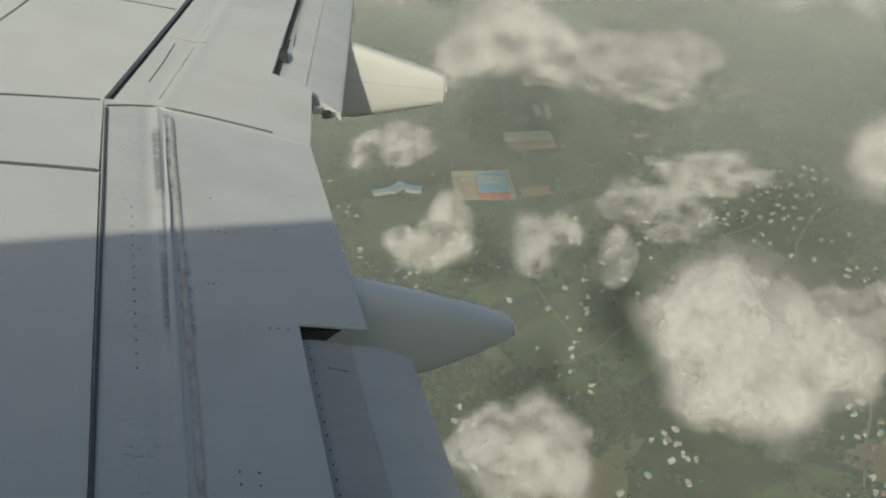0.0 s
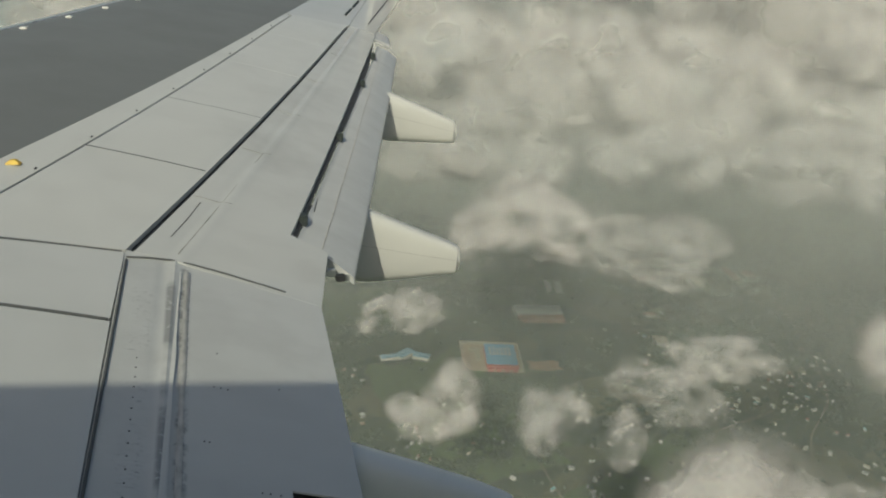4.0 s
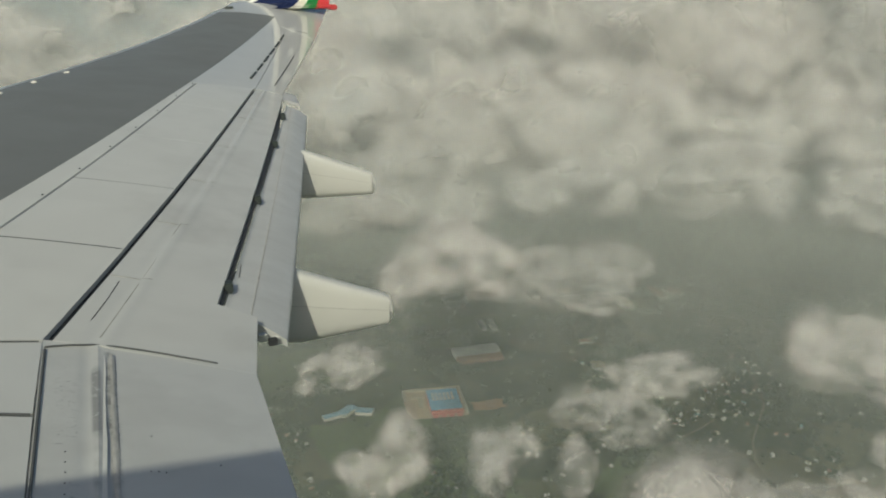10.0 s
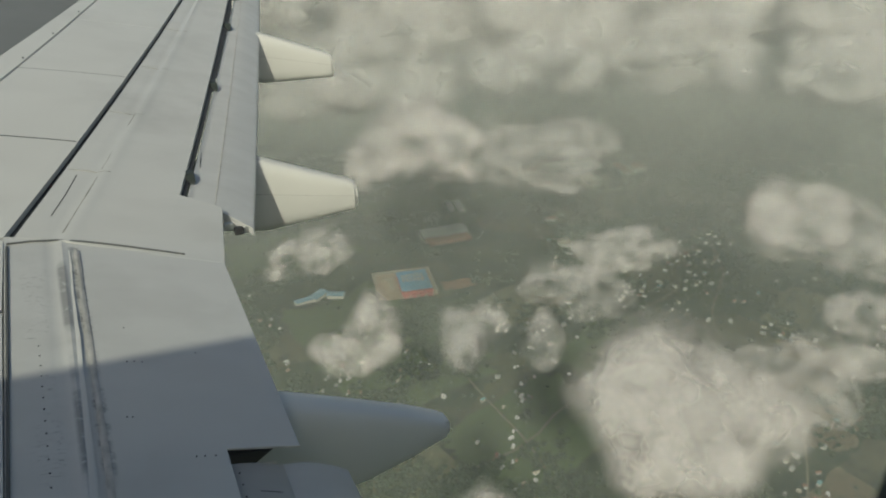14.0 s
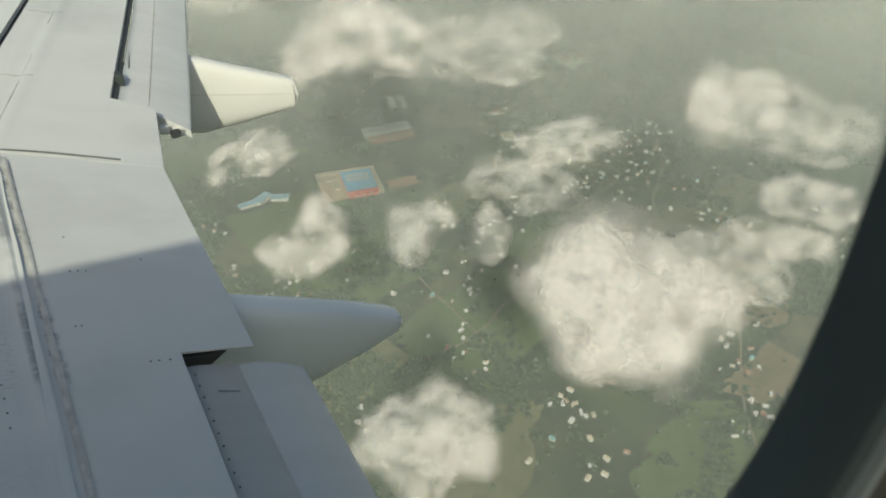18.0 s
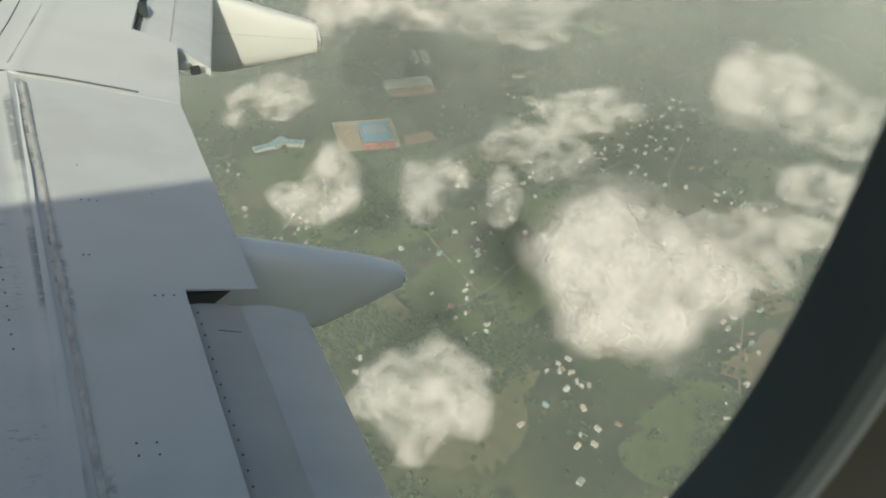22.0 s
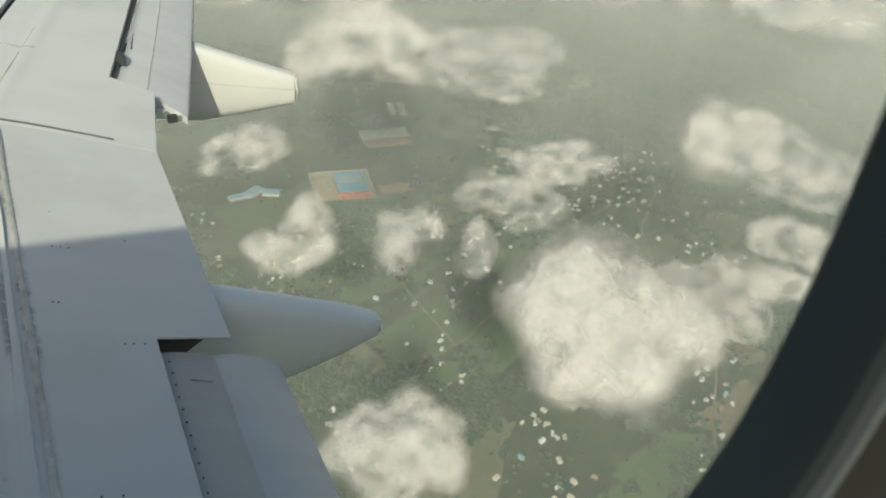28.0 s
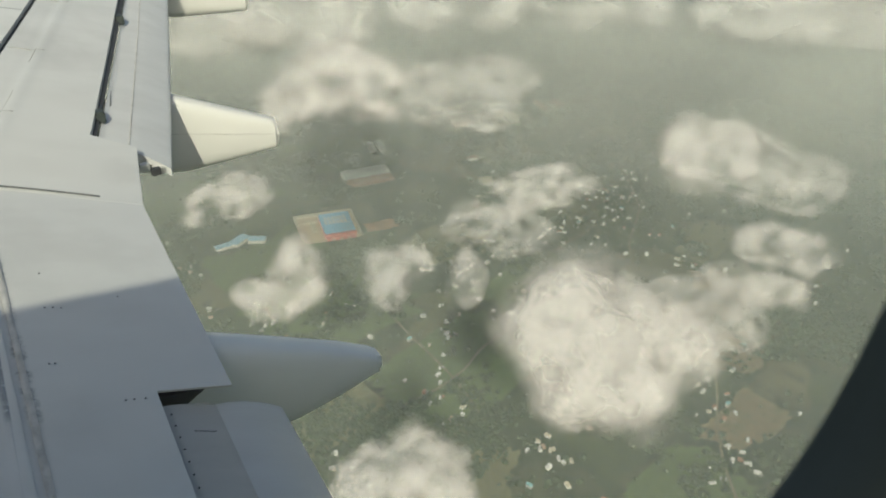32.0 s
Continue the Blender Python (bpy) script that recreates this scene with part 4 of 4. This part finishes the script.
# ---- fields, ponds, roads ----
def plain(name, colours, scale, rough=0.9):
    m, n, l, b = tree_of(name)
    w = coords(n, l, (1, 1, 1))
    l.new(ramp(n, l, noise_tex(n, l, w, scale, 6, 0.65), *[(0.3 + 0.4 * k / max(1, len(colours) - 1), c) for k, c in enumerate(colours)]), b.inputs["Base Color"])
    b.inputs["Roughness"].default_value = rough
    return m


GRASS = plain("bright_paddy", [(0.042, 0.075, 0.024), (0.07, 0.105, 0.034), (0.05, 0.075, 0.03)], 0.018)
EARTH = plain("bare_brown_earth", [(0.12, 0.098, 0.058), (0.17, 0.13, 0.08), (0.065, 0.075, 0.035)], 0.02)
STUBBLE = plain("dry_stubble", [(0.075, 0.085, 0.038), (0.12, 0.115, 0.058), (0.05, 0.068, 0.028)], 0.018)
CLAY = plain("orange_clay_yard", [(0.40, 0.20, 0.11), (0.48, 0.27, 0.16)], 0.06)
TRACK = plain("pale_dirt_track", [(0.12, 0.105, 0.07), (0.19, 0.16, 0.11)], 0.02)
rng = random.Random(5)
K = 1.43   # the plan below is drawn at this fraction of its true spread


def field(x, y, w, h, turn, material, label, lift=0.4):
    x, y, w, h = x * K, y * K, w * K, h * K
    n = 64
    pts = []
    for k in range(n):
        a = 2 * math.pi * k / n
        c, s = math.cos(a), math.sin(a)
        j = 1 + 0.34 * noise.fractal((x * 0.01 + c * 1.6, y * 0.01 + s * 1.6, 3.1), 0.7, 2.3, 4)
        u, v = w / 2 * math.copysign(abs(c) ** 0.45, c) * j, h / 2 * math.copysign(abs(s) ** 0.45, s) * j
        pts.append((x + u * math.cos(turn) - v * math.sin(turn), y + u * math.sin(turn) + v * math.cos(turn), H + lift))
    low = [(p[0], p[1], H - 0.5) for p in pts]
    faces = [tuple(range(n))] + [(k, n + k, n + (k + 1) % n, (k + 1) % n) for k in range(n)]
    return tagged(raw("field", pts + low, faces, material), label, "field", "fields", "structure")


for x, y, w, h, t, m, lab in (
        (840, 640, 190, 150, 0.5, EARTH, "bare brown field cut by dark hedges"), (720, 480, 120, 70, 0.2, EARTH, "small bare brown field"),
        (930, 720, 110, 90, 0.9, EARTH, "bare brown field"), (1030, 850, 160, 80, 0.4, STUBBLE, "dry stubble field"),
        (360, 980, 230, 190, 0.3, GRASS, "bright green paddy field"), (330, 1180, 210, 180, 0.2, GRASS, "bright green paddy field"),
        (640, 1560, 420, 170, -0.2, GRASS, "bright green paddy field"), (870, 1420, 300, 150, -0.2, STUBBLE, "pale grazed field"),
        (620, 1080, 150, 120, 0.1, STUBBLE, "pale grazed field"), (1000, 1590, 260, 120, -0.2, STUBBLE, "pale field below the village"),
        (470, 760, 260, 180, 0.4, GRASS, "dull green meadow"), (330, 560, 190, 140, 0.7, STUBBLE, "dull brown meadow"),
        (560, 420, 170, 120, 0.3, GRASS, "dull green meadow"), (1500, 1500, 300, 180, 0.1, STUBBLE, "pale far field"),
        (1250, 1050, 220, 130, 0.5, GRASS, "green far field"), (700, 1950, 400, 200, 0.1, STUBBLE, "pale far field"),
        (300, 1500, 260, 180, 0.0, GRASS, "green far field"), (150, 900, 160, 160, 0.4, GRASS, "green field under the flap"),
        (545, 1205, 62, 34, -0.15, CLAY, "orange clay yard beside the hall"), (1380, 1900, 420, 160, -0.2, STUBBLE, "pale far field"),
        (250, 760, 150, 120, 0.2, STUBBLE, "dry meadow"), (680, 900, 190, 130, 0.6, GRASS, "dull green meadow")):
    field(x, y, w, h, t, m, lab)


def road(points, width):
    vs, fs = [], []
    for i, p in enumerate(points):
        a, b = Vector(points[max(i - 1, 0)]), Vector(points[min(i + 1, len(points) - 1)])
        d = (b - a).normalized()
        for s in (-0.5, 0.5):
            vs.append((p[0] - d.y * width * s, p[1] + d.x * width * s, H + 0.75))
        if i:
            fs.append((2 * i - 2, 2 * i - 1, 2 * i + 1, 2 * i))
    return tagged(raw("road", vs, fs, TRACK), "narrow pale dirt road between the fields", "road", "roads", "structure")


def winding(a, b, sway, n=14, seed=0):
    a, b, sway, out = (a[0] * K, a[1] * K), (b[0] * K, b[1] * K), sway * K, []
    d = Vector(b) - Vector(a)
    q = Vector((-d.y, d.x)).normalized()
    for k in range(n + 1):
        f = k / n
        out.append(tuple(Vector(a) + d * f + q * sway * noise.noise((f * 3.1, seed * 7.7, 0.5)) * math.sin(math.pi * f) * 2))
    return out


ROADS = [winding((1350, 2000), (1120, 1180), 60, seed=1), winding((1120, 1180), (600, 380), 70, seed=2), winding((830, 1700), (780, 900), 50, seed=3),
         winding((200, 1420), (1500, 1240), 50, seed=4), winding((260, 700), (900, 1000), 60, seed=5), winding((480, 1330), (420, 600), 40, seed=6),
         winding((900, 560), (1700, 1300), 80, seed=7)]
for r in ROADS:
    road(r, 4.5)

# ---- houses: walls and a pitched roof with eaves ----
WALLS = [plain("limewashed_wall", [(0.60, 0.58, 0.52), (0.75, 0.73, 0.68)], 0.3), plain("grey_block_wall", [(0.35, 0.34, 0.32), (0.45, 0.44, 0.41)], 0.3)]
ROOFS = [(plain("white_sheet_roof", [(0.56, 0.55, 0.53), (0.72, 0.71, 0.69)], 0.25, 0.5), "pale house with a white sheet roof among trees"),
         (plain("grey_sheet_roof", [(0.30, 0.30, 0.29), (0.42, 0.42, 0.40)], 0.25, 0.5), "low house with a weathered grey sheet roof"),
         (plain("rust_roof", [(0.30, 0.15, 0.10), (0.40, 0.22, 0.15)], 0.25, 0.8), "low house with a rusty brown roof"),
         (plain("cream_roof", [(0.46, 0.41, 0.31), (0.56, 0.50, 0.40)], 0.25, 0.7), "house with a cream flat-pitched roof"),
         (plain("teal_roof", [(0.16, 0.34, 0.36), (0.22, 0.42, 0.44)], 0.25, 0.6), "house with a faded blue-green roof")]


def house(w, d, h, wall, roof, label, name="house", category="house", pitch=0.45, at=(0, 0), turn=0.0, group="houses of the villages"):
    top = thing(name, label, category, group)
    top.matrix_basis = pose(at[0], at[1], H + 0.2, 0, 0, math.degrees(turn))
    bm = bmesh.new()
    box(bm, (-w / 2, -d / 2, -0.6), (w / 2, d / 2, h))
    part("wall", bm, wall, top, smooth=False)
    e, p = 0.6, d / 2 * pitch
    vs = [(-w / 2 - e, -d / 2 - e, h - 0.1), (w / 2 + e, -d / 2 - e, h - 0.1), (w / 2 + e, d / 2 + e, h - 0.1), (-w / 2 - e, d / 2 + e, h - 0.1), (-w / 2 - e, 0, h + p), (w / 2 + e, 0, h + p)]
    fs = [(0, 1, 5, 4), (2, 3, 4, 5), (0, 4, 3), (1, 2, 5), (0, 3, 2, 1)]
    raw("roof", vs, fs, roof, top)
    return top


PROTO = []
for k in range(10):
    rf, lab = ROOFS[(0, 0, 1, 2, 3, 0, 1, 4, 3, 0)[k]]
    w = rng.uniform(7, 12)
    PROTO.append(house(w, w * rng.uniform(0.55, 0.8), rng.uniform(3, 6.5), WALLS[k % 2], rf, lab, pitch=rng.uniform(0.2, 0.5), at=(1115 + 19 * k, 1445 + 13 * (k % 3)), turn=rng.uniform(0, 3)))
SPOTS = []


def free(x, y, r):
    return all((x - a) ** 2 + (y - b) ** 2 > (r + c) ** 2 for a, b, c in SPOTS)


for cx, cy, spread, count in ((1284, 1815, 60, 16), (1240, 1330, 75, 26), (1180, 1500, 80, 16), (812, 1255, 60, 6), (770, 618, 60, 18), (734, 540, 50, 10), (860, 1010, 90, 18), (1010, 1130, 120, 24),
                              (640, 980, 110, 16), (470, 1010, 100, 9), (560, 700, 90, 14), (480, 600, 80, 12), (430, 480, 60, 12), (1000, 900, 140, 22), (1350, 1150, 130, 18), (950, 1800, 160, 16),
                              (300, 900, 120, 9), (640, 1800, 220, 14), (1500, 1700, 200, 12), (1150, 720, 110, 12), (250, 620, 80, 8)):
    for _ in range(int(count * 1.15)):
        s = spread * rng.choice((0.45, 0.6, 1.1))
        x, y = rng.gauss(cx, s) * K, rng.gauss(cy, s) * K
        if free(x, y, 11) and not (380 < x / K < 720 and 1150 < y / K < 1480):
            SPOTS.append((x, y, 8))
            ob = copy_thing(rng.choice(PROTO), pose(x, y, H + 0.2, 0, 0, rng.choice((20, 25, 110, 115, rng.uniform(0, 180)))))

# ---- the close-built villages: more roofs than one could count ----
def spot(azimuth, elevation):
    """The place on the land that lies that way from the cabin."""
    r = (EYE.z - H) / math.tan(radians(-elevation))
    return EYE.x + r * math.sin(radians(azimuth)), EYE.y + r * math.cos(radians(azimuth))


m, n, l, b = tree_of("village_roofs")
geo = n.new("ShaderNodeNewGeometry")
tone = n.new("ShaderNodeValToRGB")
tone.color_ramp.interpolation = "CONSTANT"
for k, c in enumerate(((0.62, 0.61, 0.58), (0.36, 0.35, 0.33), (0.50, 0.45, 0.37), (0.30, 0.16, 0.11), (0.66, 0.65, 0.62), (0.28, 0.29, 0.27), (0.36, 0.26, 0.20))):
    e = tone.color_ramp.elements.new(k / 7) if k > 1 else tone.color_ramp.elements[k]
    e.position, e.color = k / 7, (*c, 1)
l.new(geo.outputs["Random Per Island"], tone.inputs[0])
worn = ramp(n, l, noise_tex(n, l, coords(n, l, (1, 1, 1)), 0.3, 5), (0.35, grey(0.6)), (0.65, grey(1.0)))
l.new(blend(n, l, tone.outputs[0], worn, 0.8, "MULTIPLY"), b.inputs["Base Color"])
b.inputs["Roughness"].default_value = 0.7
VILLAGE = m
vrng = random.Random(21)
places = []
STREET = [spot(27.5, -15.2), spot(29.5, -19), spot(31.5, -23), spot(32.5, -26), spot(30, -33), spot(28, -41), spot(27, -48)]
for (ax, ay), (bx, by) in zip(STREET, STREET[1:]):
    d = math.hypot(bx - ax, by - ay)
    u, w = ((bx - ax) / d, (by - ay) / d), vrng.choice((0.55, 0.75))
    for k in range(int(d / 15)):
        if vrng.random() < w * (0.45 + 0.9 * abs(noise.noise((ax * 0.01 + k * 0.25, 0.3, 0.9)))):
            side = vrng.choice((-1, 1)) * abs(vrng.gauss(14, 12))
            places.append((ax + u[0] * 15 * k - u[1] * side, ay + u[1] * 15 * k + u[0] * side, math.atan2(u[1], u[0])))
for k in range(34):
    cx, cy = spot(vrng.uniform(4, 62), -math.degrees(math.atan2(1000, 1000 + 2300 * vrng.random())))
    turn, size = vrng.uniform(0, 3.1), vrng.choice((3, 5, 7, 9, 14))
    for _ in range(size):
        places.append((vrng.gauss(cx, 9 + 2.2 * size), vrng.gauss(cy, 9 + 1.4 * size), turn + vrng.choice((0, 0, 1.57, 0.3))))
vs, fs = [], []
for x, y, turn in places:
    if 500 < x < 1000 and 1640 < y < 2130 or not free(x, y, 4):
        continue
    SPOTS.append((x, y, 5))
    for w, d, h, ox, oy in ((vrng.uniform(6, 12), vrng.uniform(4.5, 7), vrng.uniform(3, 5), 0, 0), (vrng.uniform(3, 6), vrng.uniform(3, 6), vrng.uniform(2.4, 3.2), vrng.uniform(-6, 6), vrng.uniform(4, 7)))[: vrng.choice((1, 2, 2))]:
        p, q, k = d / 2 * vrng.uniform(0.15, 0.5), math.cos(turn), len(vs)
        s = math.sin(turn)
        for a, b_, z in ((-1, -1, 0), (1, -1, 0), (1, 1, 0), (-1, 1, 0), (-1, -1, h), (1, -1, h), (1, 1, h), (-1, 1, h), (-1, 0, h + p), (1, 0, h + p)):
            u, v = ox + a * w / 2, oy + b_ * d / 2
            vs.append((x + u * q - v * s, y + u * s + v * q, H + z))
        fs += [tuple(k + i for i in f) for f in ((0, 1, 5, 4), (1, 2, 6, 9, 5), (2, 3, 7, 6), (3, 0, 4, 8, 7), (4, 5, 9, 8), (6, 7, 8, 9))]
tagged(raw("village_houses", vs, fs, VILLAGE), "crowded small houses with white, grey and rusty roofs", "houses", kind="stuff")

# ---- large buildings ----
BLUE = plain("blue_sheet_roof", [(0.17, 0.42, 0.68), (0.23, 0.50, 0.76)], 0.08, 0.5)
BLUE_L = plain("light_blue_sheet_roof", [(0.25, 0.45, 0.60), (0.33, 0.52, 0.66)], 0.1, 0.5)
REDW = plain("red_painted_wall", [(0.56, 0.12, 0.11), (0.66, 0.20, 0.17)], 0.2)
TAN = plain("tan_paving", [(0.50, 0.38, 0.26), (0.62, 0.49, 0.36)], 0.1)
PALE, GREYR, RUST, CREAMR = ROOFS[0][0], ROOFS[1][0], ROOFS[2][0], ROOFS[3][0]


def slab(bm, x0, y0, x1, y1, z0, z1):
    box(bm, (x0, y0, z0), (x1, y1, z1))


hall = thing("hall", "large hall with blue sheet roof, red front and tan yard", "building", at=(470 * K, 1238 * K, H))
hall.scale = (1.4, 1.4, 1.3)
hall.rotation_euler.z = radians(-12)
bm = bmesh.new()
slab(bm, -30, -42, 30, 40, -1, 9)
part("wall", bm, REDW, hall, "red painted wall", smooth=False)
for k in range(8):
    x = -30 + 7.5 * k
    raw("roof_panel", [(x + 0.1, -36, 9.2), (x + 7.4, -36, 9.2), (x + 7.4, 42, 12.0), (x + 0.1, 42, 12.0), (x + 0.1, -36, 8.8), (x + 7.4, -36, 8.8), (x + 7.4, 42, 8.8), (x + 0.1, 42, 8.8)],
        [(0, 1, 2, 3), (0, 4, 5, 1), (1, 5, 6, 2), (2, 6, 7, 3), (3, 7, 4, 0)], BLUE, hall, "blue sheet roof panel")
for k in range(12):
    bm = bmesh.new()
    x, y = -22 + 7.5 * (k % 6), 0 + 16 * (k // 6)
    slab(bm, x, y, x + 4, y + 12, 10.2 + y * 0.036, 11.2 + y * 0.036)
    part("roof_vent", bm, PALE, hall, "pale roof light", smooth=False)
bm = bmesh.new()
slab(bm, -75, -48, 38, 62, -0.6, 0.9)
part("yard", bm, TAN, hall, "tan paved yard", smooth=False)
for x0, y0, x1, y1 in ((-76, 56, 40, 64), (36, -44, 40, 60), (-76, 24, -70, 58), (-60, 28, -36, 36), (-48, -10, -40, 26)):
    bm = bmesh.new()
    slab(bm, x0, y0, x1, y1, 0, 5)
    part("wing_block", bm, CREAMR, hall, "cream low outbuilding", smooth=False)
for k in range(4):
    bm = bmesh.new()
    slab(bm, -28 + 15 * k, -50, -18 + 15 * k, -42, 0, 6)
    part("porch", bm, REDW, hall, "red porch", smooth=False)


def shed(x, y, w, d, h, turn, roof, label, split=None, name="shed"):
    x, y, w, d, h = x * K, y * K, w * 1.3, d * 1.3, h * 1.3
    top = house(w, d, h, WALLS[0], roof, label, name, "building", 0.22, (x, y), turn, "large sheds and works")
    if split:
        raw("lean_to_roof", [(-w / 2, -d / 2 - d * 0.5, h - 4), (w / 2, -d / 2 - d * 0.5, h - 4), (w / 2, -d / 2, h - 0.4), (-w / 2, -d / 2, h - 0.4), (-w / 2, -d / 2 - d * 0.5, -0.6), (w / 2, -d / 2 - d * 0.5, -0.6), (w / 2, -d / 2, -0.6), (-w / 2, -d / 2, -0.6)],
            [(0, 1, 2, 3), (0, 4, 5, 1), (1, 5, 6, 2), (3, 7, 4, 0)], split, top, "red-brown lean-to roof")
    return top


shed(615, 1425, 108, 50, 10, -0.12, PALE, "long shed with a white roof above a red-brown lean-to", RUST)
shed(690, 1560, 14, 70, 6, -0.2, PALE, "narrow white-roofed shed by the fields")
shed(712, 1555, 14, 70, 6, -0.2, GREYR, "narrow grey-roofed shed by the fields")
shed(1060, 1690, 60, 24, 7, -0.2, PALE, "pale shed beside the village road")
shed(818, 1262, 26, 34, 9, -0.2, CREAMR, "tall cream-roofed house block")
shed(860, 1385, 24, 14, 6, -0.2, RUST, "small shed with an orange-brown roof")
for k in range(9):
    shed(900 + 42 * k + rng.uniform(-6, 6), 1640 - 9 * k + rng.choice((-60, 0, 55)), rng.uniform(40, 90), rng.uniform(24, 40), rng.uniform(7, 12), -0.15 + rng.choice((0, 1.57)), rng.choice((PALE, GREYR, RUST, RUST, CREAMR)), "works shed with a long low-pitched roof")
shed(292, 1275, 40, 22, 7, 0.6, BLUE_L, "shed with a light blue roof")
shed(322, 1262, 34, 20, 7, -0.5, BLUE_L, "shed with a light blue roof")
shed(262, 1268, 36, 16, 6, 0.1, BLUE_L, "shed with a light blue roof")
shed(545, 640, 26, 34, 6, 0.3, RUST, "square building with a red-brown roof")
shed(700, 760, 30, 22, 6, 0.3, RUST, "square building with a red-brown roof")

# ---- trees and scrub, too many to count ----
LEAF = plain("tree_canopy", [(0.016, 0.032, 0.012), (0.030, 0.052, 0.020), (0.048, 0.070, 0.028)], 0.05)
bm = bmesh.new()
bmesh.ops.create_icosphere(bm, subdivisions=1, radius=1)
bm.verts.ensure_lookup_table()
ICO = np.array([v.co[:] for v in bm.verts])
ICF = np.array([[v.index for v in f.verts] for f in bm.faces])
bm.free()
nrng = np.random.default_rng(11)
vs, fs, count = [], [], 0
while count < 24000:
    r, a = 430 + 2700 * nrng.random() ** 0.8, radians(nrng.uniform(2, 66))
    x, y = r * math.sin(a), r * math.cos(a)
    d = noise.fractal((x * 0.004, y * 0.004, 1.7), 0.8, 2.0, 4) + 0.5 * noise.noise((x * 0.02, y * 0.02, 8.8))
    if nrng.random() > 0.012 + 1.7 * max(0, d) or (385 < x / K < 560 and 1170 < y / K < 1320):
        continue
    s = nrng.uniform(3.0, 7.5)
    jit = ICO * (nrng.uniform(0.65, 1.2, (len(ICO), 1)) * s) * (1.0, 1.0, 0.85)
    vs.append(jit + (x, y, H + s * 0.75))
    fs.append(ICF + count * len(ICO))
    count += 1
ob = raw("woodland", np.concatenate(vs), np.concatenate(fs).tolist(), LEAF)
tagged(ob, "dark green trees and scrub scattered over the land", "trees", kind="stuff")
